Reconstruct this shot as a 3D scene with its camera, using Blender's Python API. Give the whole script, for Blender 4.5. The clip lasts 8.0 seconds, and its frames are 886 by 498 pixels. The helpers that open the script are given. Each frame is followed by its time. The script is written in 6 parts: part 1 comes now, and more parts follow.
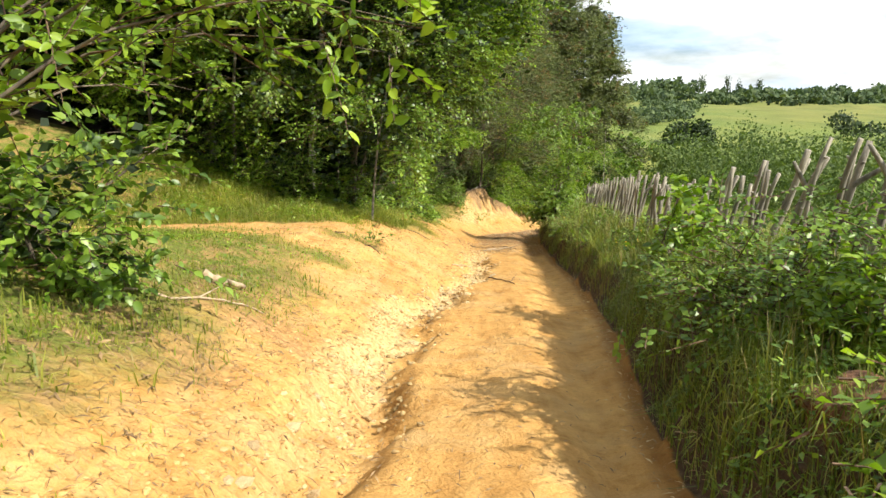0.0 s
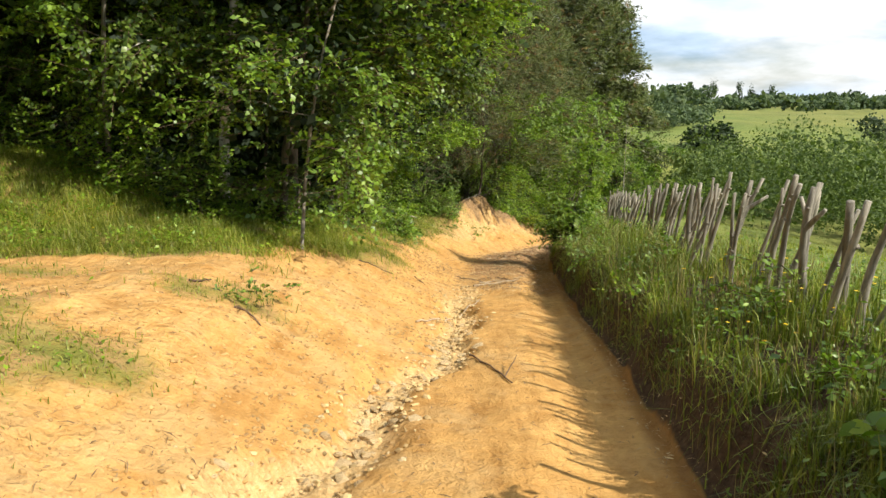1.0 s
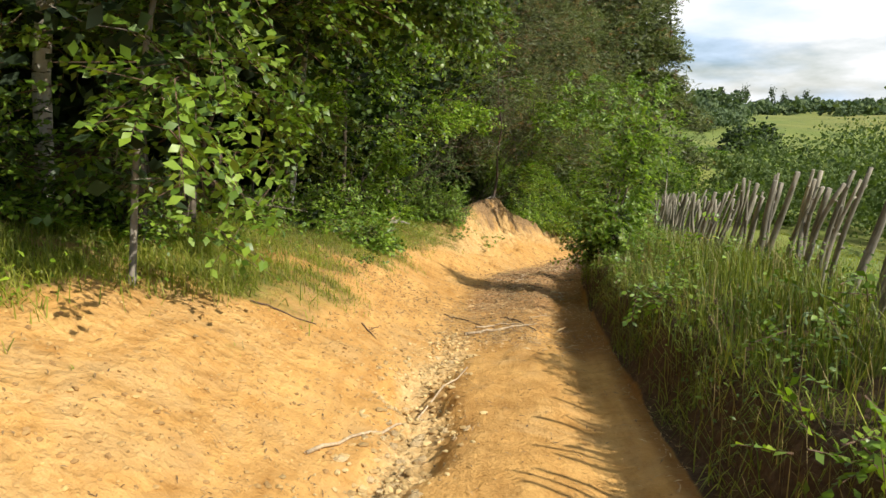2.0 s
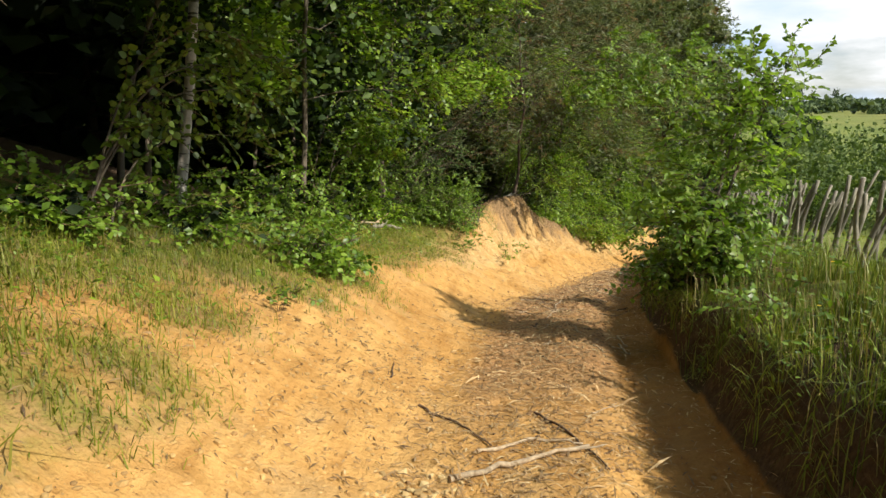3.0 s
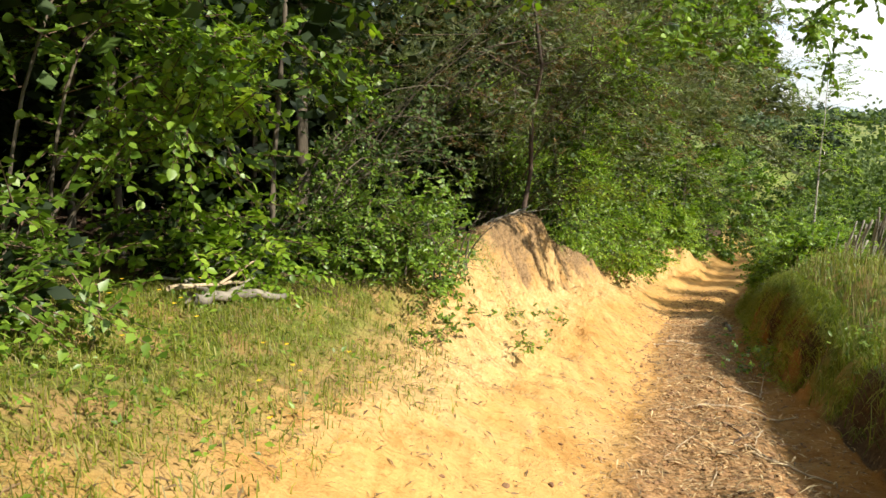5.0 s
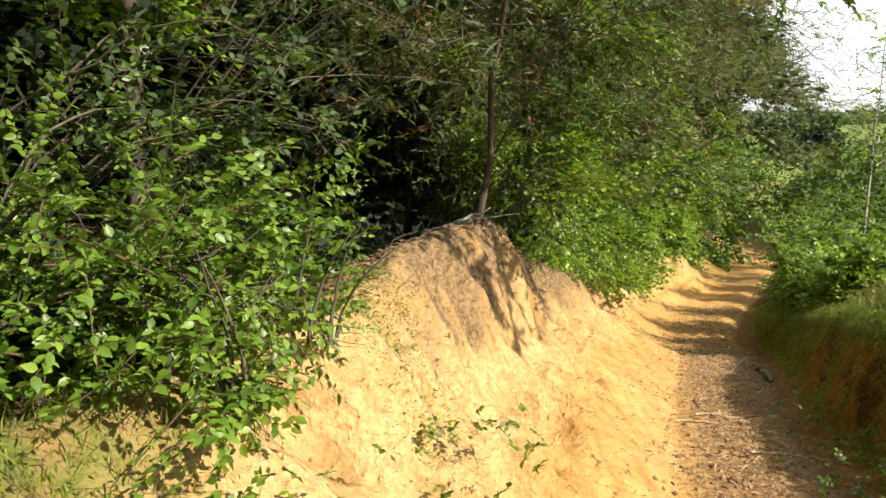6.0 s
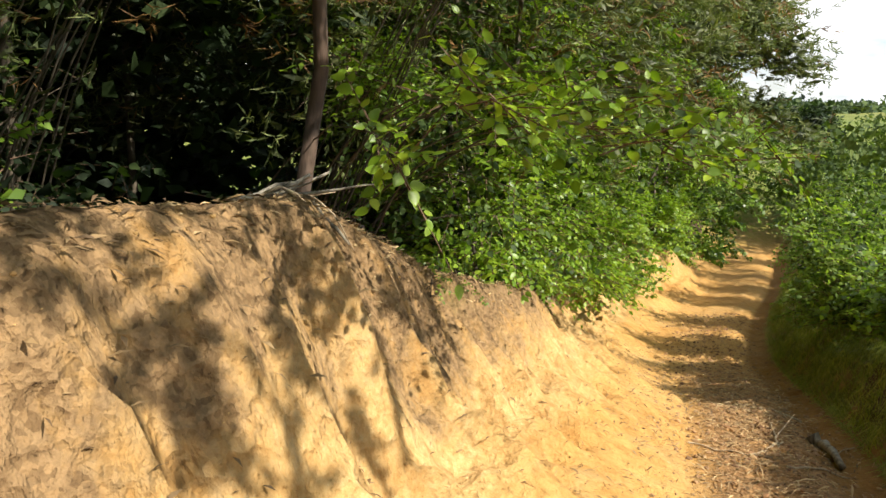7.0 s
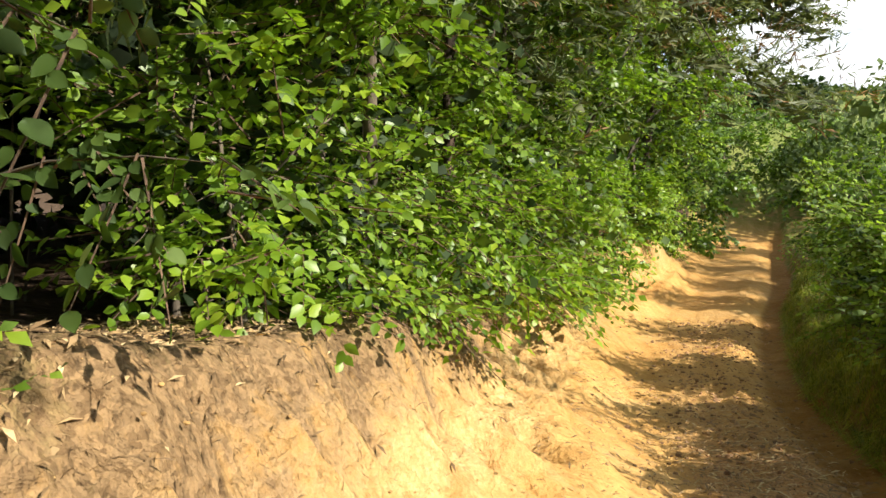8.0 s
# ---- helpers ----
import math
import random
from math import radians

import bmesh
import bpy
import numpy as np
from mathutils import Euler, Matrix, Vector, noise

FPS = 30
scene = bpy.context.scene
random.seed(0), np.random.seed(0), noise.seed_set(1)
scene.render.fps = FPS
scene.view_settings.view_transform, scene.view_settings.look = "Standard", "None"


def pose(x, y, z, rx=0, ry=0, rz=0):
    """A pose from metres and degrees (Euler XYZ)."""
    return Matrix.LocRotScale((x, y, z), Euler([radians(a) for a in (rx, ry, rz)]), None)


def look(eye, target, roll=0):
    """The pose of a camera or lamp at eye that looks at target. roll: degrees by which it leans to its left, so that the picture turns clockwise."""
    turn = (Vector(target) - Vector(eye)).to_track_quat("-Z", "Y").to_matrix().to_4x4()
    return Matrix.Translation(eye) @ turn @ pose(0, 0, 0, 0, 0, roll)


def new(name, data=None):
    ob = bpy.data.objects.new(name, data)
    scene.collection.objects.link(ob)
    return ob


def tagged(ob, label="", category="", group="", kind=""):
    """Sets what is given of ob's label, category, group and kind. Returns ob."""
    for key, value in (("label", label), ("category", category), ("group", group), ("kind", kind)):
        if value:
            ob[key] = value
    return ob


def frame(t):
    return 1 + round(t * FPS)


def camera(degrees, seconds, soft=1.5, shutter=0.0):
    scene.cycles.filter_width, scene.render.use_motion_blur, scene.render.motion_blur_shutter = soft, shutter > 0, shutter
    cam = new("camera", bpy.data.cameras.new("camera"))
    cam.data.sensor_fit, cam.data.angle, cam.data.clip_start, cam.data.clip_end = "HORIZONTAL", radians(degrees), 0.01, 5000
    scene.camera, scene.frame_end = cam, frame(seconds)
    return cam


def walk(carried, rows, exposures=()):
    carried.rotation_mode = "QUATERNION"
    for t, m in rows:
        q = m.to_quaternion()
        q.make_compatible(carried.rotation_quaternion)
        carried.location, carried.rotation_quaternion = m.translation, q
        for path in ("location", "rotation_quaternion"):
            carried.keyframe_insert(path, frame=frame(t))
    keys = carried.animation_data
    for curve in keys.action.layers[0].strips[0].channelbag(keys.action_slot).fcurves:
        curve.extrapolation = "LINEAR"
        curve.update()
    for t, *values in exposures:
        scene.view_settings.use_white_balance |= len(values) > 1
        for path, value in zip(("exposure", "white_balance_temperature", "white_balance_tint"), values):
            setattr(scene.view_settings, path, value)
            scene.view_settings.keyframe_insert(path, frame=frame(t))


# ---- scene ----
cam = camera(60.0, 8.0)
# seconds, eye, yaw to the left, pitch up, roll
PATH = [
    (0, 0.037, 0.767, 1.454, 0.41, -10.90, 0.35),
    (0.5, 0.280, 3.237, 1.250, 0.56, -10.64, 0.47),
    (1, 0.519, 5.600, 0.980, 0.98, -10.45, 0.50),
    (1.5, 0.743, 7.787, 0.714, 1.64, -10.45, 0.85),
    (1.7, 0.851, 8.687, 0.583, 2.10, -10.30, 0.88),
    (3, 1.011, 14.204, -0.181, 4.40, -9.90, 0.51),
    (3.5, 0.750, 16.123, -0.367, 4.46, -9.80, 0.29),
    (4, 0.687, 17.715, -0.351, 4.21, -9.70, 0.85),
    (5.3, 0.780, 22.113, -0.894, 2.63, -9.01, 0.86),
    (5.5, 0.870, 22.750, -0.907, 2.42, -8.97, 0.71),
    (6, 1.139, 24.746, -1.142, 1.51, -9.07, 1.21),
    (6.5, 1.512, 26.586, -1.344, 0.87, -9.43, 1.18),
    (7, 1.941, 28.379, -1.633, 0.21, -9.59, 1.17),
    (7.5, 2.402, 30.288, -1.909, -0.55, -10.04, 1.55),
    (8, 2.939, 31.874, -2.182, -1.04, -10.07, 0.29),
]
walk(cam, [(t, pose(x, y, z, 90 + pitch, 0, yaw) @ pose(0, 0, 0, 0, 0, roll)) for t, x, y, z, yaw, pitch, roll in PATH], [(0.0, 0.92), (1.5, 0.52), (3.0, 0.47), (4.0, 0.74), (5.5, 0.88), (7.2, 0.82), (8.0, 0.96)])

# ---- light ----
SUN_TO = Vector((1.0, -0.60, 1.0)).normalized()
sun = new("sun", bpy.data.lights.new("sun", "SUN"))
sun.data.energy, sun.data.angle, sun.data.color = 5.0, radians(0.6), (1.0, 0.93, 0.82)
sun.matrix_world = look((30, -40, 60), Vector((30, -40, 60)) - SUN_TO)
scene.view_settings.exposure = 0.0

world = bpy.data.worlds.new("sky")
scene.world = world
world.use_nodes = True
wn, wl = world.node_tree.nodes, world.node_tree.links
wn.clear()
w_out, w_bg = wn.new("ShaderNodeOutputWorld"), wn.new("ShaderNodeBackground")
w_sky = wn.new("ShaderNodeTexSky")
w_sky.sky_type, w_sky.sun_disc = "NISHITA", False
w_sky.sun_elevation = math.asin(SUN_TO.z)
w_sky.sun_rotation = math.atan2(SUN_TO.x, SUN_TO.y)
w_co, w_map = wn.new("ShaderNodeTexCoord"), wn.new("ShaderNodeMapping")
w_map.inputs["Scale"].default_value = (1.0, 1.0, 3.6)
w_map.inputs["Location"].default_value = (0.35, 0.1, 0.2)
w_noise, w_ramp = wn.new("ShaderNodeTexNoise"), wn.new("ShaderNodeValToRGB")
w_noise.inputs["Scale"].default_value, w_noise.inputs["Detail"].default_value = 2.6, 7.0
w_noise.inputs["Roughness"].default_value = 0.55
w_ramp.color_ramp.elements[0].color = (0.16, 0.16, 0.16, 1)
w_ramp.color_ramp.elements[0].position, w_ramp.color_ramp.elements[1].position = 0.40, 0.52
w_scale, w_mix = wn.new("ShaderNodeVectorMath"), wn.new("ShaderNodeMix")
w_scale.operation = "SCALE"
w_scale.inputs["Scale"].default_value = 0.075
w_mix.data_type = "RGBA"
w_mix.inputs[7].default_value = (0.78, 0.79, 0.80, 1)
wl.new(w_co.outputs["Generated"], w_map.inputs["Vector"])
wl.new(w_map.outputs["Vector"], w_noise.inputs["Vector"])
wl.new(w_noise.outputs["Fac"], w_ramp.inputs["Fac"])
wl.new(w_ramp.outputs["Color"], w_mix.inputs[0])
wl.new(w_sky.outputs["Color"], w_scale.inputs[0])
wl.new(w_scale.outputs["Vector"], w_mix.inputs[6])
w_grey, w_gramp, w_shade = wn.new("ShaderNodeTexNoise"), wn.new("ShaderNodeValToRGB"), wn.new("ShaderNodeMix")
w_grey.inputs["Scale"].default_value, w_grey.inputs["Detail"].default_value = 4.3, 6.0
w_gramp.color_ramp.elements[0].position, w_gramp.color_ramp.elements[1].position = 0.38, 0.54
w_gramp.color_ramp.elements[0].color, w_gramp.color_ramp.elements[1].color = (0.66, 0.80, 0.98, 1), (1, 1, 1, 1)
w_shade.data_type, w_shade.blend_type = "RGBA", "MULTIPLY"
w_shade.inputs[0].default_value = 1.0
wl.new(w_map.outputs["Vector"], w_grey.inputs["Vector"])
wl.new(w_grey.outputs["Fac"], w_gramp.inputs["Fac"])
wl.new(w_mix.outputs[2], w_shade.inputs[6])
wl.new(w_gramp.outputs["Color"], w_shade.inputs[7])
wl.new(w_shade.outputs[2], w_bg.inputs["Color"])
wl.new(w_bg.outputs["Background"], w_out.inputs["Surface"])


# ---- materials ----
def nodes_of(name):
    m = bpy.data.materials.new(name)
    m.use_nodes = True
    n, k = m.node_tree.nodes, m.node_tree.links
    n.clear()
    out, bsdf = n.new("ShaderNodeOutputMaterial"), n.new("ShaderNodeBsdfPrincipled")
    k.new(bsdf.outputs[0], out.inputs["Surface"])
    return m, n, k, out, bsdf


def noise_node(n, k, scale, detail=5.0, rough=0.6, stretch=None, warp=0.0):
    co, t = n.new("ShaderNodeTexCoord"), n.new("ShaderNodeTexNoise")
    t.inputs["Scale"].default_value, t.inputs["Detail"].default_value = scale, detail
    t.inputs["Roughness"].default_value, t.inputs["Distortion"].default_value = rough, warp
    if stretch:
        mp = n.new("ShaderNodeMapping")
        mp.inputs["Scale"].default_value = stretch
        k.new(co.outputs["Object"], mp.inputs["Vector"])
        k.new(mp.outputs["Vector"], t.inputs["Vector"])
    else:
        k.new(co.outputs["Object"], t.inputs["Vector"])
    return t.outputs["Fac"]


def ramp(n, k, fac, stops):
    r = n.new("ShaderNodeValToRGB")
    e = r.color_ramp.elements
    while len(e) < len(stops):
        e.new(0.5)
    for s, (p, c) in zip(e, stops):
        s.position, s.color = p, (*c, 1)
    k.new(fac, r.inputs["Fac"])
    return r.outputs["Color"]


def mixed(n, k, fac, a, b, how="MIX"):
    m = n.new("ShaderNodeMix")
    m.data_type, m.blend_type = "RGBA", how
    for sock, v in ((m.inputs[0], fac), (m.inputs[6], a), (m.inputs[7], b)):
        if isinstance(v, (int, float)):
            sock.default_value = v
        elif isinstance(v, tuple):
            sock.default_value = (*v, 1)
        else:
            k.new(v, sock)
    return m.outputs[2]


def bumped(n, k, bsdf, fac, strength, dist):
    b = n.new("ShaderNodeBump")
    b.inputs["Strength"].default_value, b.inputs["Distance"].default_value = strength, dist
    k.new(fac, b.inputs["Height"])
    old = bsdf.inputs["Normal"].links
    if old:
        k.new(old[0].from_socket, b.inputs["Normal"])
    k.new(b.outputs["Normal"], bsdf.inputs["Normal"])


def leaf_material(name, dark, mid, light, thin=0.35, gloss=0.42):
    m, n, k, out, bsdf = nodes_of(name)
    geo = n.new("ShaderNodeNewGeometry")
    col = ramp(n, k, geo.outputs["Random Per Island"], [(0.0, dark), (0.5, mid), (1.0, light)])
    big = noise_node(n, k, 0.9, 3.0)
    col = mixed(n, k, 0.55, col, ramp(n, k, big, [(0.3, (0.45, 0.5, 0.4)), (0.7, (1.25, 1.2, 1.0))]), "MULTIPLY")
    k.new(col, bsdf.inputs["Base Color"])
    bsdf.inputs["Roughness"].default_value = gloss
    tr, mx = n.new("ShaderNodeBsdfTranslucent"), n.new("ShaderNodeMixShader")
    k.new(mixed(n, k, 1.0, col, (1.25, 1.35, 0.55), "MULTIPLY"), tr.inputs["Color"])
    mx.inputs[0].default_value = thin
    k.new(bsdf.outputs[0], mx.inputs[1])
    k.new(tr.outputs[0], mx.inputs[2])
    k.new(mx.outputs[0], out.inputs["Surface"])
    return m


LEAF_HAZEL = leaf_material("hazel_leaf", (0.060, 0.120, 0.012), (0.130, 0.225, 0.024), (0.24, 0.36, 0.045))
LEAF_BIRCH = leaf_material("birch_leaf", (0.060, 0.100, 0.016), (0.120, 0.190, 0.030), (0.22, 0.30, 0.055), gloss=0.38)
LEAF_BEECH = leaf_material("beech_leaf", (0.085, 0.165, 0.011), (0.170, 0.290, 0.020), (0.30, 0.42, 0.040), thin=0.42)
# two leaf greens darkened to stand for shade in crowns and wood
LEAF_SHADED = leaf_material("shaded_leaf", (0.010, 0.022, 0.006), (0.020, 0.042, 0.009), (0.042, 0.075, 0.014), gloss=0.75)
LEAF_HALF_SHADED = leaf_material("half_shaded_leaf", (0.026, 0.054, 0.009), (0.055, 0.105, 0.015), (0.105, 0.170, 0.026), gloss=0.7)
LEAF_PALE = leaf_material("willow_leaf", (0.100, 0.175, 0.030), (0.185, 0.280, 0.050), (0.28, 0.38, 0.08), thin=0.6)
LEAF_FAR = leaf_material("far_foliage", (0.048, 0.084, 0.020), (0.088, 0.138, 0.034), (0.145, 0.195, 0.054), thin=0.3, gloss=0.8)
# ridge greens paled and greyed so the colour itself carries distance haze
LEAF_RIDGE_HAZED = leaf_material("hazed_ridge_foliage", (0.038, 0.068, 0.034), (0.072, 0.112, 0.050), (0.125, 0.165, 0.072), thin=0.2, gloss=0.9)
LEAF_FAR_DARK = leaf_material("far_dark_foliage", (0.028, 0.048, 0.020), (0.045, 0.072, 0.028), (0.07, 0.10, 0.038), thin=0.15, gloss=0.8)
NEEDLE = leaf_material("pine_needle", (0.065, 0.098, 0.026), (0.125, 0.162, 0.046), (0.20, 0.22, 0.075), thin=0.3, gloss=0.6)
NEEDLE_SHADED = leaf_material("shaded_needle", (0.040, 0.054, 0.018), (0.072, 0.090, 0.030), (0.125, 0.135, 0.050), thin=0.1, gloss=0.6)
NEEDLE_DEAD = leaf_material("dry_pine_needle", (0.10, 0.05, 0.015), (0.18, 0.09, 0.025), (0.26, 0.14, 0.04), thin=0.15, gloss=0.7)
GRASS = leaf_material("grass_blade", (0.130, 0.170, 0.020), (0.245, 0.290, 0.036), (0.39, 0.37, 0.090), thin=0.5, gloss=0.5)
# darker copy of GRASS, imitating the shaded side of the verge
GRASS_SHADED = leaf_material("shaded_grass_blade", (0.070, 0.105, 0.012), (0.150, 0.205, 0.024), (0.30, 0.33, 0.06), thin=0.32, gloss=0.5)
GRASS_DRY = leaf_material("dry_grass_blade", (0.16, 0.14, 0.05), (0.24, 0.20, 0.08), (0.36, 0.29, 0.13), thin=0.25, gloss=0.7)
CHIP = leaf_material("dry_litter", (0.22, 0.13, 0.055), (0.42, 0.27, 0.13), (0.66, 0.50, 0.29), thin=0.05, gloss=0.8)
CHIP_DARK = leaf_material("dark_litter", (0.10, 0.06, 0.03), (0.20, 0.125, 0.06), (0.36, 0.24, 0.12), thin=0.05, gloss=0.8)
FLOWER = leaf_material("yellow_petal", (0.70, 0.42, 0.01), (0.80, 0.55, 0.02), (0.85, 0.62, 0.05), thin=0.3, gloss=0.6)


def bark_material(name, dark, light, scale, stretch, spots=None):
    m, n, k, out, bsdf = nodes_of(name)
    f = noise_node(n, k, scale, 6.0, 0.65, stretch)
    col = ramp(n, k, f, [(0.3, dark), (0.65, light)])
    big = noise_node(n, k, 2.2, 4.0)
    col = mixed(n, k, 0.6, col, ramp(n, k, big, [(0.35, (0.5, 0.5, 0.47)), (0.65, (1.15, 1.12, 1.05))]), "MULTIPLY")
    if spots:
        s = noise_node(n, k, 6.0, 3.0, 0.5, (1, 1, 5))
        col = mixed(n, k, ramp(n, k, s, [(0.57, (0, 0, 0)), (0.64, (1, 1, 1))]), col, spots)
    info = n.new("ShaderNodeObjectInfo")
    col = mixed(n, k, 0.5, col, ramp(n, k, info.outputs["Random"], [(0.0, (0.62, 0.60, 0.56)), (1.0, (1.2, 1.16, 1.08))]), "MULTIPLY")
    k.new(col, bsdf.inputs["Base Color"])
    bsdf.inputs["Roughness"].default_value = 0.85
    bumped(n, k, bsdf, f, 0.7, 0.02)
    return m


BARK = bark_material("grey_brown_bark", (0.045, 0.035, 0.025), (0.17, 0.14, 0.10), 14, (1, 1, 0.25))
BARK_GREY = bark_material("smooth_grey_bark", (0.12, 0.105, 0.085), (0.30, 0.27, 0.22), 10, (1, 1, 0.5))
BARK_BIRCH = bark_material("birch_bark", (0.30, 0.28, 0.25), (0.62, 0.58, 0.52), 8, (1, 1, 0.8), (0.05, 0.045, 0.04))
BARK_PINE = bark_material("pine_bark", (0.025, 0.018, 0.013), (0.095, 0.060, 0.040), 10, (1, 1, 0.35))
WOOD_GREY = bark_material("weathered_wood", (0.065, 0.056, 0.044), (0.37, 0.345, 0.285), 22, (1, 1, 0.12))
WOOD_PALE = bark_material("dry_bleached_wood", (0.28, 0.20, 0.12), (0.62, 0.50, 0.34), 25, (1, 1, 0.15))
WOOD_DARK = bark_material("dark_twig_bark", (0.05, 0.03, 0.018), (0.16, 0.10, 0.06), 30, (1, 1, 0.2))


def ground_material():
    m, n, k, out, bsdf = nodes_of("ground_surface")
    att = n.new("ShaderNodeAttribute")
    att.attribute_name = "cover"
    sep = n.new("ShaderNodeSeparateColor")
    k.new(att.outputs["Color"], sep.inputs[0])
    att2 = n.new("ShaderNodeAttribute")
    att2.attribute_name = "soil"
    sep2 = n.new("ShaderNodeSeparateColor")
    k.new(att2.outputs["Color"], sep2.inputs[0])
    big = noise_node(n, k, 0.55, 5.0, 0.6)
    mid = noise_node(n, k, 3.5, 6.0, 0.65, None, 0.4)
    fine = noise_node(n, k, 26.0, 6.0, 0.7)
    grit = noise_node(n, k, 140.0, 3.0, 0.7)
    along = noise_node(n, k, 5.0, 5.0, 0.6, (1.0, 0.16, 1.0), 0.5)
    def crumbs(scale):
        co, vo = n.new("ShaderNodeTexCoord"), n.new("ShaderNodeTexVoronoi")
        vo.inputs["Scale"].default_value = scale
        vo.inputs["Randomness"].default_value = 1.0
        wob = n.new("ShaderNodeVectorMath")
        wob.operation = "ADD"
        nz = n.new("ShaderNodeTexNoise")
        nz.inputs["Scale"].default_value = scale * 0.6
        k.new(co.outputs["Object"], nz.inputs["Vector"])
        half = n.new("ShaderNodeVectorMath")
        half.operation = "SCALE"
        half.inputs["Scale"].default_value = 1.4 / scale
        k.new(nz.outputs["Color"], half.inputs[0])
        k.new(co.outputs["Object"], wob.inputs[0])
        k.new(half.outputs["Vector"], wob.inputs[1])
        k.new(wob.outputs["Vector"], vo.inputs["Vector"])
        return vo.outputs["Distance"], vo.outputs["Color"]

    lump, lump_col = crumbs(11.0)
    pebble, pebble_col = crumbs(48.0)
    # yellow loam, drying paler in patches
    sand = ramp(n, k, big, [(0.25, (0.45, 0.246, 0.074)), (0.5, (0.52, 0.300, 0.097)), (0.8, (0.57, 0.353, 0.132))])
    sand = mixed(n, k, 0.6, sand, ramp(n, k, mid, [(0.32, (0.74, 0.66, 0.54)), (0.5, (1, 1, 1)), (0.68, (1.16, 1.18, 1.2))]), "MULTIPLY")
    sand = mixed(n, k, 0.3, sand, ramp(n, k, along, [(0.35, (0.66, 0.58, 0.48)), (0.65, (1.15, 1.15, 1.12))]), "MULTIPLY")
    sep_l, sep_p = n.new("ShaderNodeSeparateColor"), n.new("ShaderNodeSeparateColor")
    k.new(lump_col, sep_l.inputs[0])
    k.new(pebble_col, sep_p.inputs[0])
    tyre = noise_node(n, k, 9.0, 4.0, 0.6, (1.0, 0.05, 1.0), 0.3)
    sand = mixed(n, k, 0.45, sand, ramp(n, k, tyre, [(0.36, (0.72, 0.64, 0.54)), (0.5, (1, 1, 1)), (0.64, (1.12, 1.13, 1.14))]), "MULTIPLY")
    # fine dark mottle painted on the loam in place of small crumb shadows
    sand = mixed(n, k, 0.45, sand, ramp(n, k, fine, [(0.32, (0.62, 0.54, 0.44)), (0.46, (1, 1, 1)), (0.70, (1.12, 1.13, 1.15))]), "MULTIPLY")
    blotch = noise_node(n, k, 1.5, 5.0, 0.65, None, 0.8)
    sand = mixed(n, k, ramp(n, k, blotch, [(0.50, (0, 0, 0)), (0.66, (0.7, 0.7, 0.7))]), sand, (0.49, 0.315, 0.130))
    sand = mixed(n, k, 0.45, sand, ramp(n, k, sep_l.outputs[0], [(0.0, (0.80, 0.76, 0.68)), (0.5, (1, 1, 1)), (1.0, (1.12, 1.12, 1.12))]), "MULTIPLY")
    pale = ramp(n, k, fine, [(0.3, (0.45, 0.285, 0.118)), (0.5, (0.55, 0.375, 0.170)), (0.75, (0.64, 0.485, 0.255))])
    streak = noise_node(n, k, 5.0, 5.0, 0.6, (1.0, 1.0, 0.45), 0.2)
    pale = mixed(n, k, att2.outputs["Alpha"], pale, ramp(n, k, streak, [(0.32, (0.62, 0.52, 0.40)), (0.5, (0.92, 0.88, 0.80)), (0.7, (1.06, 1.06, 1.06))]), "MULTIPLY")
    pale = mixed(n, k, 0.35, pale, ramp(n, k, sep_p.outputs[0], [(0.0, (0.66, 0.60, 0.52)), (0.4, (1, 1, 1)), (1.0, (1.14, 1.14, 1.14))]), "MULTIPLY")
    mulch = ramp(n, k, fine, [(0.25, (0.17, 0.088, 0.037)), (0.5, (0.33, 0.185, 0.080)), (0.75, (0.48, 0.30, 0.14))])
    mulch = mixed(n, k, ramp(n, k, mid, [(0.54, (0, 0, 0)), (0.68, (0.5, 0.5, 0.5))]), mulch, sand)
    mulch = mixed(n, k, att2.outputs["Alpha"], mulch, mixed(n, k, fine, (0.14, 0.084, 0.040), (0.37, 0.245, 0.122)))
    mulch = mixed(n, k, 0.75, mulch, ramp(n, k, sep_p.outputs[1], [(0.0, (0.5, 0.46, 0.42)), (0.5, (1, 1, 1)), (1.0, (1.25, 1.22, 1.15))]), "MULTIPLY")
    turf = ramp(n, k, fine, [(0.25, (0.065, 0.085, 0.015)), (0.5, (0.125, 0.150, 0.026)), (0.75, (0.22, 0.205, 0.055))])
    turf = mixed(n, k, ramp(n, k, mid, [(0.46, (0, 0, 0)), (0.60, (0.8, 0.8, 0.8))]), turf, (0.33, 0.20, 0.08))
    litter = ramp(n, k, fine, [(0.25, (0.03, 0.02, 0.012)), (0.5, (0.075, 0.048, 0.028)), (0.8, (0.15, 0.10, 0.06))])
    # sand multiplied darker, used along the lane's right edge
    dark_sand = mixed(n, k, 1.0, sand, (0.58, 0.52, 0.46), "MULTIPLY")
    field = ramp(n, k, mid, [(0.3, (0.115, 0.155, 0.034)), (0.7, (0.155, 0.19, 0.05))])
    fieldb = noise_node(n, k, 0.02, 4.0)
    field = mixed(n, k, ramp(n, k, fieldb, [(0.42, (0, 0, 0)), (0.6, (1, 1, 1))]), field, (0.175, 0.18, 0.05))
    sward = noise_node(n, k, 0.14, 6.0, 0.7, (1.0, 0.45, 1.0), 0.5)
    field = mixed(n, k, 0.8, field, ramp(n, k, sward, [(0.34, (0.52, 0.62, 0.50)), (0.5, (0.95, 0.97, 0.9)), (0.66, (1.2, 1.1, 1.0))]), "MULTIPLY")

    mid_fine = mixed(n, k, 0.45, mid, fine)

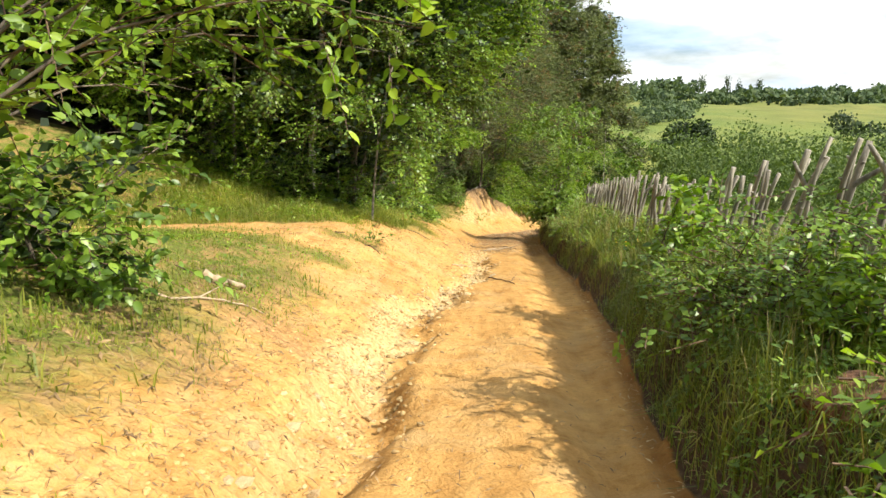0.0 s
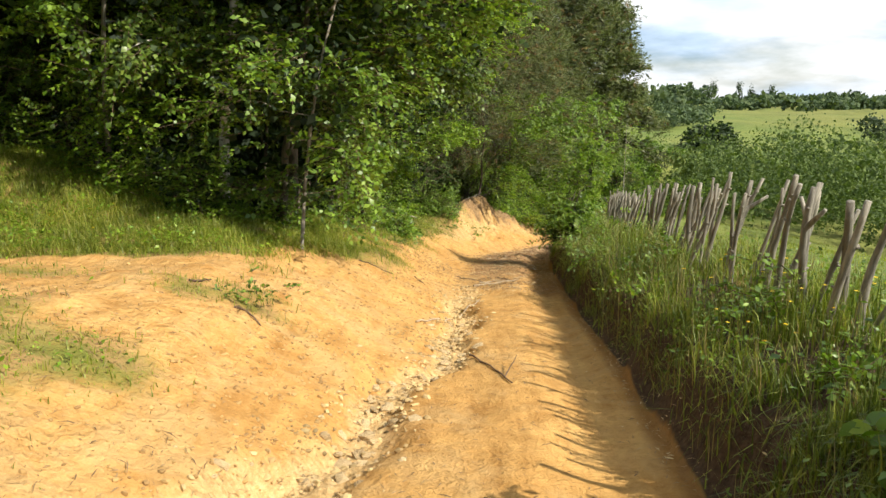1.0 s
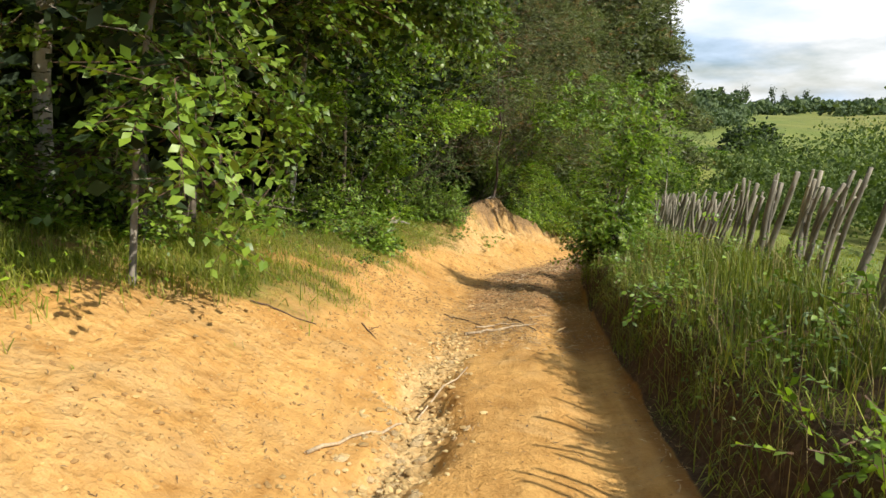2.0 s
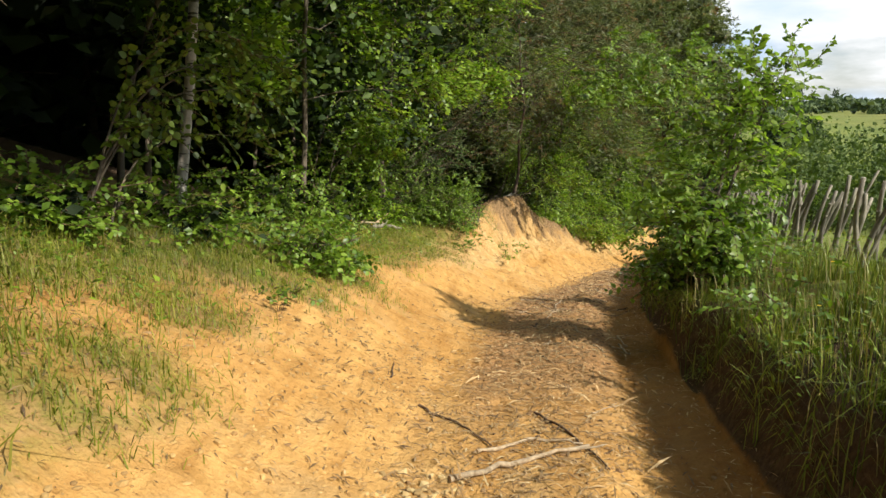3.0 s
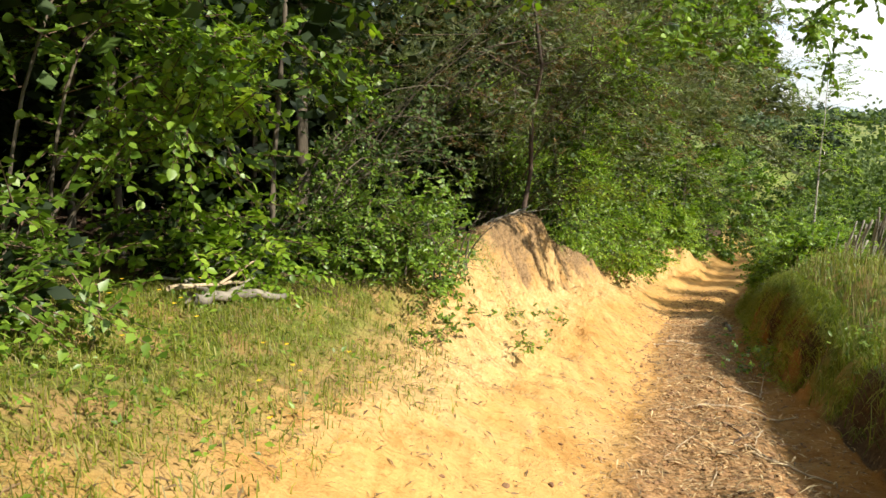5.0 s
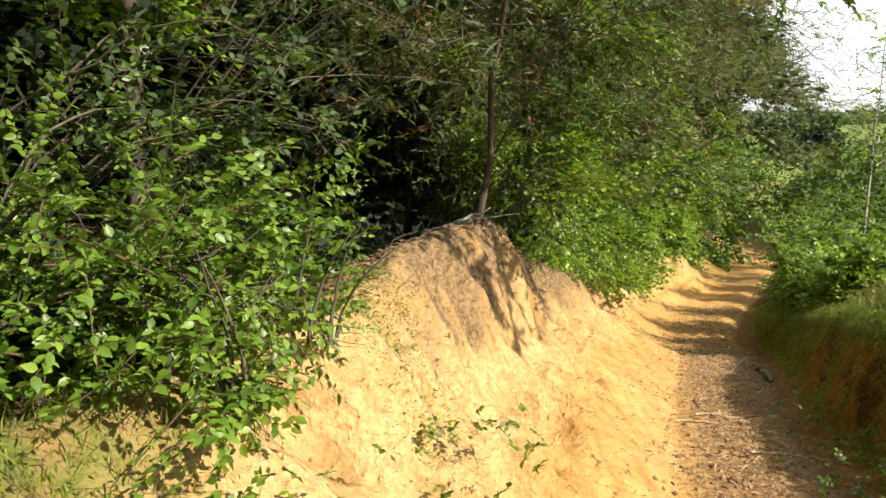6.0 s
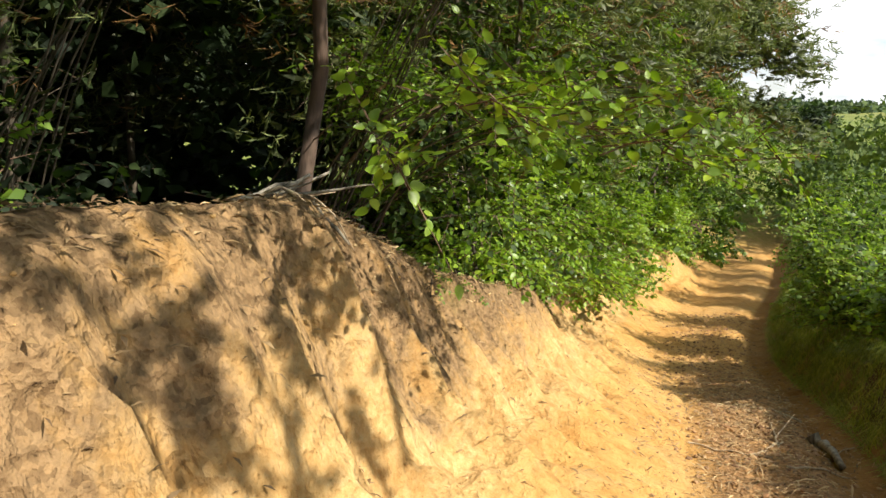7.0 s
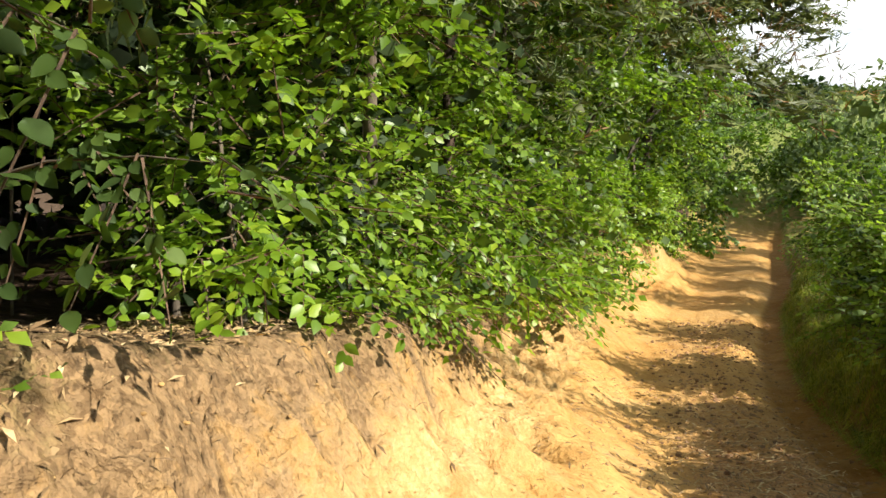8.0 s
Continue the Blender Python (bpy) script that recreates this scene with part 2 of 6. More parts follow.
    def edge(mask, spread=0.5, lo=0.40, hi=0.60):
        a = n.new("ShaderNodeMath")
        a.operation = "MULTIPLY_ADD"
        a.inputs[1].default_value, a.inputs[2].default_value = spread, -spread / 2
        k.new(mid_fine, a.inputs[0])
        b = n.new("ShaderNodeMath")
        b.operation = "ADD"
        k.new(mask, b.inputs[0])
        k.new(a.outputs[0], b.inputs[1])
        return ramp(n, k, b.outputs[0], [(lo, (0, 0, 0)), (hi, (1, 1, 1))])

    col = mixed(n, k, edge(sep2.outputs["Red"], 1.1, 0.20, 0.85), sand, pale)
    washed = n.new("ShaderNodeMath")
    washed.operation = "MULTIPLY_ADD"
    washed.inputs[2].default_value = 0.0
    k.new(sep2.outputs["Green"], washed.inputs[0])
    k.new(mixed(n, k, att2.outputs["Alpha"], (1, 1, 1), ramp(n, k, streak, [(0.38, (0.55, 0.55, 0.55)), (0.58, (1.25, 1.25, 1.25))])), washed.inputs[1])
    col = mixed(n, k, edge(washed.outputs[0], 1.3, 0.28, 0.80), col, mulch)
    col = mixed(n, k, edge(sep2.outputs["Blue"], 0.6), col, dark_sand)
    col = mixed(n, k, edge(sep.outputs["Red"], 1.3, 0.25, 0.85), col, turf)
    col = mixed(n, k, edge(sep.outputs["Green"], 0.6), col, litter)
    col = mixed(n, k, edge(sep.outputs["Blue"], 0.3), col, field)
    col = mixed(n, k, 0.35, col, ramp(n, k, grit, [(0.3, (0.7, 0.68, 0.64)), (0.7, (1.2, 1.2, 1.2))]), "MULTIPLY")
    k.new(col, bsdf.inputs["Base Color"])
    bsdf.inputs["Roughness"].default_value = 0.95
    bsdf.inputs["Specular IOR Level"].default_value = 0.15
    bumped(n, k, bsdf, mid, 0.5, 0.08)
    bumped(n, k, bsdf, fine, 0.6, 0.022)
    bumped(n, k, bsdf, grit, 0.4, 0.008)
    worn = mixed(n, k, att2.outputs["Alpha"], (0.5, 0.5, 0.5), streak)
    bumped(n, k, bsdf, worn, 0.7, 0.09)
    bumped(n, k, bsdf, along, 0.2, 0.03)
    bumped(n, k, bsdf, tyre, 0.3, 0.02)
    bankside = mixed(n, k, att2.outputs["Alpha"], (0.5, 0.5, 0.5), lump)
    bumped(n, k, bsdf, bankside, 0.34, 0.035)
    rubbly = mixed(n, k, ramp(n, k, sep2.outputs["Red"], [(0.10, (0.12, 0.12, 0.12)), (0.23, (0.6, 0.6, 0.6)), (0.8, (1, 1, 1))]), (0.5, 0.5, 0.5), lump)
    churned = mixed(n, k, sep2.outputs["Green"], (0.5, 0.5, 0.5), lump)
    bumped(n, k, bsdf, churned, 0.5, 0.06)
    rubbly = mixed(n, k, att2.outputs["Alpha"], rubbly, mixed(n, k, 0.75, rubbly, (0.5, 0.5, 0.5)))
    bumped(n, k, bsdf, rubbly, 0.6, 0.045)
    bumped(n, k, bsdf, pebble, 0.4, 0.010)
    return m


GROUND = ground_material()


def stone_material():
    m, n, k, out, bsdf = nodes_of("pale_marl")
    info = n.new("ShaderNodeObjectInfo")
    f = noise_node(n, k, 18, 5.0)
    col = ramp(n, k, f, [(0.3, (0.40, 0.275, 0.125)), (0.7, (0.62, 0.48, 0.27))])
    col = mixed(n, k, 0.8, col, ramp(n, k, info.outputs["Random"], [(0, (0.62, 0.58, 0.52)), (1, (1.1, 1.1, 1.1))]), "MULTIPLY")
    k.new(col, bsdf.inputs["Base Color"])
    bsdf.inputs["Roughness"].default_value = 0.95
    bumped(n, k, bsdf, f, 0.6, 0.02)
    return m


STONE = stone_material()
EARTH_PALE = leaf_material("pale_crumbs", (0.28, 0.185, 0.080), (0.44, 0.300, 0.135), (0.56, 0.425, 0.22), thin=0.0, gloss=0.95)
EARTH = leaf_material("loam_crumbs", (0.28, 0.16, 0.06), (0.42, 0.26, 0.10), (0.54, 0.35, 0.14), thin=0.0, gloss=0.95)
EARTH_BROWN = leaf_material("brown_crumbs", (0.15, 0.085, 0.04), (0.26, 0.155, 0.072), (0.40, 0.26, 0.13), thin=0.0, gloss=0.95)

EARTH_RED = leaf_material("red_brown_lumps", (0.16, 0.080, 0.040), (0.29, 0.160, 0.080), (0.42, 0.26, 0.13), thin=0.0, gloss=0.95)


def clod_material():
    m, n, k, out, bsdf = nodes_of("red_brown_soil")
    f = noise_node(n, k, 12, 6.0, 0.7)
    k.new(ramp(n, k, f, [(0.3, (0.06, 0.03, 0.015)), (0.5, (0.16, 0.075, 0.035)), (0.75, (0.30, 0.16, 0.08))]), bsdf.inputs["Base Color"])
    bsdf.inputs["Roughness"].default_value = 0.95
    bumped(n, k, bsdf, f, 0.9, 0.05)
    return m


CLOD = clod_material()


# ---- mesh helpers ----
def mesh_np(name, verts, faces, mat, smooth=False):
    """A mesh from arrays: verts (n, 3), faces (m, 3 or 4)."""
    verts, faces = np.asarray(verts, np.float32), np.asarray(faces, np.int32)
    me, side = bpy.data.meshes.new(name), faces.shape[1]
    me.vertices.add(len(verts))
    me.vertices.foreach_set("co", verts.ravel())
    me.loops.add(faces.size)
    me.loops.foreach_set("vertex_index", faces.ravel())
    me.polygons.add(len(faces))
    me.polygons.foreach_set("loop_start", np.arange(0, faces.size, side, dtype=np.int32))
    me.polygons.foreach_set("use_smooth", np.full(len(faces), smooth))
    me.materials.append(mat)
    me.update(calc_edges=True)
    return me


def part(name, me, parent, label=""):
    ob = new(name, me)
    ob.parent = parent
    return tagged(ob, label)


def empty_at(name, x, y, z):
    ob = new(name)
    ob.empty_display_size = 0.2
    ob.location = (x, y, z)
    return ob


def unit(v):
    return v / np.maximum(np.linalg.norm(v, axis=-1, keepdims=True), 1e-9)


def tubes(paths, sides=7):
    """Round tapered tubes, one per (points, radii): verts, quads."""
    vs, fs, base = [], [], 0
    ang = np.linspace(0, 2 * np.pi, sides, endpoint=False)
    for pts, rad in paths:
        pts, rad = np.asarray(pts, float), np.asarray(rad, float)
        d = unit(np.gradient(pts, axis=0))
        ref = np.where(np.abs(d[:, 2:3]) > 0.9, (1.0, 0, 0), (0, 0, 1.0))
        u = unit(np.cross(d, ref))
        v = np.cross(d, u)
        ring = pts[:, None] + rad[:, None, None] * (np.cos(ang)[None, :, None] * u[:, None] + np.sin(ang)[None, :, None] * v[:, None])
        m = len(pts)
        vs.append(ring.reshape(-1, 3))
        i = np.arange(m - 1)[:, None] * sides
        j = np.arange(sides)[None]
        q = np.stack([i + j, i + (j + 1) % sides, i + sides + (j + 1) % sides, i + sides + j], -1).reshape(-1, 4) + base
        fs.append(q)
        base += m * sides
        for end in (0, m - 1):  # caps
            vs.append(pts[end:end + 1])
            c = np.arange(sides)
            r = base - m * sides + end * sides if end == 0 else base - 1 - m * sides + end * sides
            fs.append(np.stack([np.full(sides, base), r + c, r + (c + 1) % sides, np.full(sides, base)], -1))
            base += 1
    return np.concatenate(vs), np.concatenate(fs)


def tube_mesh(name, paths, mat, sides=7):
    v, f = tubes(paths, sides)
    # caps were written as quads with a doubled corner: split all into triangles
    t1, t2 = f[:, [0, 1, 2]], f[:, [0, 2, 3]]
    t = np.concatenate([t1, t2[t2[:, 0] != t2[:, 2]]])
    return mesh_np(name, v, t, mat, True)


# leaf outlines: along, across, up (fractions of length, width, length)
LEAF_V = np.array([(0, 0, 0), (0.38, 0.5, 0.06), (0.42, 0, -0.02), (0.38, -0.5, 0.06), (1, 0, -0.10)])
LEAF_F = np.array([(0, 2, 1), (0, 3, 2), (1, 2, 4), (2, 3, 4)])
OVATE_V = np.array([(0, 0, 0), (0.22, 0.40, 0.05), (0.55, 0.46, 0.05), (0.30, 0, -0.02), (0.62, 0, -0.03), (0.22, -0.40, 0.05), (0.55, -0.46, 0.05), (1, 0, -0.14)])
OVATE_F = np.array([(0, 3, 1), (0, 5, 3), (1, 3, 4), (1, 4, 2), (5, 6, 4), (5, 4, 3), (2, 4, 7), (4, 6, 7)])
def round_leaf(steps=7):
    """A broad leaf: midrib and two edges, with a pointed tip and a slight fold."""
    v, f = [], []
    for i in range(steps):
        u = i / (steps - 1)
        w = 0.5 * math.sin(math.pi * u ** 0.75) ** 0.8 if 0 < i < steps - 1 else 0.012
        v += [(u, w, 0.07 - 0.16 * u * u), (u, 0, -0.16 * u * u), (u, -w, 0.07 - 0.16 * u * u)]
    for i in range(steps - 1):
        a = 3 * i
        for c in (0, 1):
            f += [(a + c, a + c + 1, a + c + 4), (a + c, a + c + 4, a + c + 3)]
    return np.array(v), np.array(f)


ROUND = round_leaf()
QUAD_V = np.array([(0, 0, 0), (0.5, 0.5, 0.08), (0.5, -0.5, 0.08), (1, 0, -0.05)])
QUAD_F = np.array([(0, 2, 1), (1, 2, 3)])


def leaves_np(pos, axis, normal, length, width, shape=(LEAF_V, LEAF_F)):
    tv, tf = shape
    a = unit(axis)
    b = unit(np.cross(normal, a))
    c = np.cross(a, b)
    L, W = np.broadcast_to(length, len(pos))[:, None, None], np.broadcast_to(width, len(pos))[:, None, None]
    v = pos[:, None] + L * (tv[None, :, 0:1] * a[:, None] + tv[None, :, 2:3] * c[:, None]) + W * tv[None, :, 1:2] * b[:, None]
    f = tf[None] + (np.arange(len(pos)) * len(tv))[:, None, None]
    return v.reshape(-1, 3), f.reshape(-1, 3)


def sprays(rng, pos, way, per=12, length=0.5, leaf=0.085, slim=0.62, droop=0.5, spread=1.0, hang=0.15):
    """Leaves set left and right along thin drooping twigs: positions, axes, normals, lengths; and the twigs' three points."""
    n = len(pos)
    ln = length * rng.uniform(0.6, 1.25, n)
    side = unit(np.cross(way, (0, 0, 1.0)) + rng.normal(0, 0.35, (n, 3)))
    s = (np.arange(per) + 0.8) / per
    along = ln[:, None] * s[None]
    p = pos[:, None] + way[:, None] * along[..., None]
    p[..., 2] -= droop * along ** 2
    sign = np.where(np.arange(per) % 2, 1.0, -1.0)[None, :, None]
    ax = way[:, None] * 0.65 + sign * side[:, None] * spread + rng.normal(0, 0.28, (n, per, 3))
    ax[..., 2] -= hang + droop * along
    nm = np.cross(side, way)[:, None] * np.where(np.cross(side, way)[:, None, 2:3] < 0, -1, 1) + rng.normal(0, 0.38, (n, per, 3))
    size = leaf * rng.uniform(0.6, 1.2, (n, per))
    mid = pos + way * (ln * 0.5)[:, None] - np.array((0, 0, 1.0)) * (droop * (ln * 0.5) ** 2)[:, None]
    end = pos + way * ln[:, None] - np.array((0, 0, 1.0)) * (droop * ln ** 2)[:, None]
    return p.reshape(-1, 3), ax.reshape(-1, 3), nm.reshape(-1, 3), size.ravel(), (pos, mid, end)


def twig_np(three, r0=0.005):
    """Three-sided thin twigs through start, middle and end."""
    a, b, c = three
    d = unit(c - a)
    u = unit(np.cross(d, (0.3, 0.2, 1.0)))
    w = np.cross(d, u)
    vs = []
    for p, r in ((a, r0), (c, r0 * 0.35)):
        for k in range(3):
            g = 2 * math.pi * k / 3
            vs.append(p + r * (math.cos(g) * u + math.sin(g) * w))
    v = np.stack(vs, 1)
    q = []
    for lvl in (0,):
        for k in range(3):
            x, y = lvl + k, lvl + (k + 1) % 3
            q += [(x, y, y + 3), (x, y + 3, x + 3)]
    f = np.array(q)[None] + (np.arange(len(a)) * 6)[:, None, None]
    return v.reshape(-1, 3), f.reshape(-1, 3)


# ---- the lie of the land ----
def lattice(ix, iy, seed):
    h = (ix.astype(np.int64) * 374761393 + iy.astype(np.int64) * 668265263 + seed * 1442695041) & 0x7FFFFFFF
    h = ((h ^ (h >> 13)) * 1274126177) & 0x7FFFFFFF
    return ((h ^ (h >> 16)) & 0xFFFF) / 65535.0


def vnoise(x, y, seed=0):
    """Smooth value noise, -1 to 1."""
    x, y = np.asarray(x, float), np.asarray(y, float)
    ix, iy = np.floor(x), np.floor(y)
    fx, fy = x - ix, y - iy
    fx, fy = fx * fx * (3 - 2 * fx), fy * fy * (3 - 2 * fy)
    a, b = lattice(ix, iy, seed), lattice(ix + 1, iy, seed)
    c, d = lattice(ix, iy + 1, seed), lattice(ix + 1, iy + 1, seed)
    return 2 * (a + (b - a) * fx + (c - a) * fy + (a - b - c + d) * fx * fy) - 1


def fbm(x, y, seed=0, octaves=4):
    out, amp = 0, 1.0
    for o in range(octaves):
        out = out + amp * vnoise(x * 2 ** o, y * 2 ** o, seed + o * 7)
        amp *= 0.5
    return out / 1.9


def table(y, ys, vs):
    """Smoothed interpolation: the mean of three looks along the lane."""
    return (np.interp(np.asarray(y) - 0.7, ys, vs) + 2 * np.interp(y, ys, vs) + np.interp(np.asarray(y) + 0.7, ys, vs)) / 4


LANE_Y = (-30, 0, 4, 8, 12, 16, 20, 24, 28, 32, 36, 40, 44, 48, 55, 62, 75)
LANE_R = (0.4, 0.85, 1.05, 1.6, 1.9, 2.1, 2.35, 2.8, 3.6, 4.6, 5.9, 7.1, 8.8, 10.8, 13.9, 17, 22)
LANE_L = (-0.4, -0.4, -0.42, -0.45, 0.1, 0.45, 0.65, 1.0, 2.2, 3.2, 4.4, 5.3, 6.7, 8.8, 11.6, 14.3, 19)
TRACK_Y = (-60, -10, 0.8, 10.4, 14.2, 22.4, 28.3, 34.2, 38.6, 48, 55, 64, 90)
TRACK_Z = (9, 1.4, 0.22, -0.93, -1.42, -2.36, -3.22, -4.1, -5.0, -5.9, -6.7, -7.4, -7.4)
# left side: end of the foot ramp and the bank's lip, as distance and height from the track's left edge
BANK_Y = (-30, 5, 7.5, 9, 12.6, 15, 17, 20, 24, 27, 28.6, 29.6, 31.2, 32.2, 32.9, 33.5, 34.6, 37, 40, 44, 46, 47.5, 49.5, 51, 60)
BANK_D1 = (1, 1, 1, 1, 1, 1, 1, 1, 1, 1, 1, 1, 1, 1, 1, 1, 1, 1.1, 1.2, 1.2, 1, 0.8, 0.7, 0.5, 0.5)
BANK_H1 = (0.5, 0.5, 0.48, 0.48, 0.5, 0.5, 0.5, 0.5, 0.45, 0.5, 0.55, 0.6, 0.6, 0.58, 0.5, 0.5, 0.5, 0.5, 0.5, 0.4, 0.4, 0.5, 0.4, 0.2, 0.2)
BANK_D2 = (3.5, 3.5, 2.2, 1.8, 1.8, 2.6, 2.6, 2.2, 2, 2.1, 1.8, 1.75, 1.75, 1.75, 1.7, 1.65, 1.6, 1.8, 1.9, 1.8, 1.4, 1.15, 1.1, 1, 1)
BANK_H2 = (1.3, 1.2, 0.8, 0.68, 0.72, 1.0, 1.02, 0.94, 0.80, 0.92, 1.30, 1.56, 1.71, 1.70, 1.46, 1.2, 1.16, 1.14, 1.05, 0.9, 0.9, 1.2, 1, 0.5, 0.5)
BARE_Y = (-30, 5, 7, 8.6, 10, 11, 12, 12.7, 13, 13.6, 17, 18.4, 19.2, 20.5, 22, 24.5, 26.8, 28, 29, 31, 32.4, 33.4, 37, 42, 48, 60)
BARE_D = (0.85, 0.85, 0.95, 1.35, 1.9, 3.0, 6.0, 4.2, 2.5, 1.75, 1.7, 1.65, 1.55, 1.3, 1.2, 1.3, 1.4, 2, 2.3, 2.2, 1.9, 1.5, 1.7, 1.9, 1.25, 1)
PATCHES = ((-3.1, 11.8, 0.5), (-1.45, 9.4, 0.42), (-1.9, 8.9, 0.5), (-1.45, 11.15, 0.3), (-1.0, 11.3, 0.2), (-0.95, 15.8, 0.5), (-1.6, 7.5, 0.7), (-0.6, 17.3, 0.35), (-0.65, 16.6, 0.4), (-0.75, 18.3, 0.4), (-0.45, 21.1, 0.45), (-0.75, 19.8, 0.4))
VALLEY_Y = (-400, -60, -10, 10, 30, 45, 55, 72, 100, 150, 220, 400, 800, 3000)
VALLEY_Z = (40, 10, -0.5, -2.6, -5.6, -7.6, -7.2, -2.7, -0.9, 0.5, 1.2, 3.5, 9, 12)


def lane_right(y):
    return table(y, LANE_Y, LANE_R)


def lane_left(y):
    return table(y, LANE_Y, LANE_L)


def track_z(y):
    return table(y, TRACK_Y, TRACK_Z)


def smooth(a, b, x):
    t = np.clip((np.asarray(x, float) - a) / (b - a), 0, 1)
    return t * t * (3 - 2 * t)


def gully_x(y):
    return lane_left(y) + 0.25 * smooth(7.5, 10, y) + 0.08 * np.sin(y * 1.1) + 0.05 * np.sin(y * 2.7 + 1)


def land(x, y, fine=True):
    """Height of the ground."""
    x, y = np.asarray(x, float), np.asarray(y, float)
    zt, xl, xr = track_z(y), lane_left(y), lane_right(y)
    d, s = xl - x, x - xr
    d1, h1 = table(y, BANK_Y, BANK_D1), table(y, BANK_Y, BANK_H1)
    d2, h2 = table(y, BANK_Y, BANK_D2), table(y, BANK_Y, BANK_H2)
    wob = 0.22 * vnoise(y * 0.9, y * 0 + 3, 5) + 0.12 * vnoise(y * 2.6, x * 0.4, 6)
    lip = d2 + wob * smooth(26, 30, y)
    ramp_h = h1 * np.clip(d / d1, 0, 1) ** 1.25
    face = (h2 - h1) * smooth(0, 1, (d - d1) / np.maximum(lip - d1, 0.15))
    face = np.where(y > 27, face, (h2 - h1) * np.clip((d - d1) / (lip - d1), 0, 1))
    beyond = np.maximum(d - lip, 0)
    left = zt + ramp_h + face + np.where(beyond < 12, 0.26 * beyond, 3.12 + 0.10 * (beyond - 12)) * (1 - 0.85 * smooth(24, 29, y)) * (1 - smooth(6, 8.5, y) * (1 - smooth(12.6, 16.5, y)) * (1 - smooth(4, 9, beyond)))
    left = left - 0.55 * np.minimum(beyond, 1.5) * smooth(26.5, 28.5, y) * (1 - smooth(31.6, 33.0, y)) * (1 - smooth(5, 9, beyond))
    left = left + 0.04 * np.exp(-((beyond - 0.2) / 0.6) ** 2) * smooth(28, 30, y) * (1 - smooth(36, 40, y))
    # right verge: an undercut earth step, a grassy lip, then the meadow falling to the valley
    up = 0.72 + 0.10 * vnoise(y * 0.5, y * 0, 9) + 0.42 * smooth(27, 29.5, y) * (1 - smooth(33, 37, y))
    cut = smooth(26.5, 28, y) * (1 - smooth(34, 36, y))
    foot = 0.30 + 0.10 * cut
    verge = up * (0.66 * smooth(0.0, 1.0, (s + 0.10 * vnoise(y * 1.7, y * 0, 8) + (0.05 + 0.07 * cut) * vnoise(y * 4.0, y * 0, 18)) / foot) + 0.34 * smooth(0.25, 1.0, s))
    right = zt + verge - 0.055 * np.maximum(s - 1.4, 0)
    valley = np.interp(y, VALLEY_Y, VALLEY_Z) + 0.25 * vnoise(x * 0.05, y * 0.05, 12) * 4 * smooth(15, 60, np.abs(s))
    right = right + (valley - right) * smooth(3.0, 22.0, s)
    z = np.where(d > 0, left, np.where(s > 0, right, zt))
    far = smooth(58, 72, y)
    leftfar = smooth(40, 160, d) * smooth(10, 60, y)
    z = z + (valley - z) * np.maximum(far, leftfar)
    if fine:
        gd_ = (x - gully_x(y) + 0.07 * vnoise(x * 3, y * 3, 3)) / (0.21 + 0.05 * vnoise(y * 1.3, y * 0, 4))
        g = np.exp(-gd_ ** 4) * smooth(-3, 2, y) * (1 - smooth(15.0, 17.5, y))
        z = z - g * (0.12 + 0.05 * vnoise(x * 5, y * 5, 2) + 0.035 * vnoise(x * 13, y * 13, 27))
        inside = smooth(-0.3, 0.3, -s) * (1 - smooth(0.0, 1.0, d))
        # wheel rut and hump
        mid = 0.5 * (xl + xr)
        half = 0.5 * (xr - xl)
        v = (x - mid) / half
        z = z - 0.055 * np.exp(-((v - 0.62) / 0.22) ** 2) * inside + 0.03 * np.exp(-((v - 0.1) / 0.3) ** 2) * inside
        near = 1 - smooth(55, 75, np.abs(y))
        rough = 0.030 * fbm(x * 1.5, y * 1.1, 20, 4) + 0.016 * fbm(x * 6, y * 5, 21, 3)
        z = z + rough * near * (1 + 0.9 * smooth(0.0, 1.2, d) + 0.6 * smooth(0, 0.5, s))
        # rain rills down the steep bank
        steep = 1.15 * smooth(0.5, 0.9, d / np.maximum(d1, 0.1)) * (1 - smooth(0.80, 1.04, d / np.maximum(lip, 0.2))) * smooth(25, 28, y) * (1 - smooth(52, 56, y))
        rill = np.abs(vnoise(y * 2.2 + 0.6 * x, x * 0.6, 31)) * 0.30 + np.abs(vnoise(y * 5.0 + 0.8 * x, x * 1.2, 32)) * 0.20 + 0.10 * np.abs(vnoise(x * 5, y * 5, 33))
        z = z + steep * (0.14 - rill)
        chunks = np.maximum(vnoise(x * 2.2, y * 2.2, 41), 0) * 0.05 * (1 - smooth(16, 20, y)) * smooth(0.0, 0.3, d) * (1 - smooth(1.6, 3, d))
        z = z + chunks
        mul = smooth(17, 20, y) * (1 - smooth(50, 58, y)) * smooth(0.0, 0.3, -d) * smooth(0.0, 0.2, -s)
        z = z + mul * 0.035 * fbm(x * 5, y * 5, 51, 3)
    return z


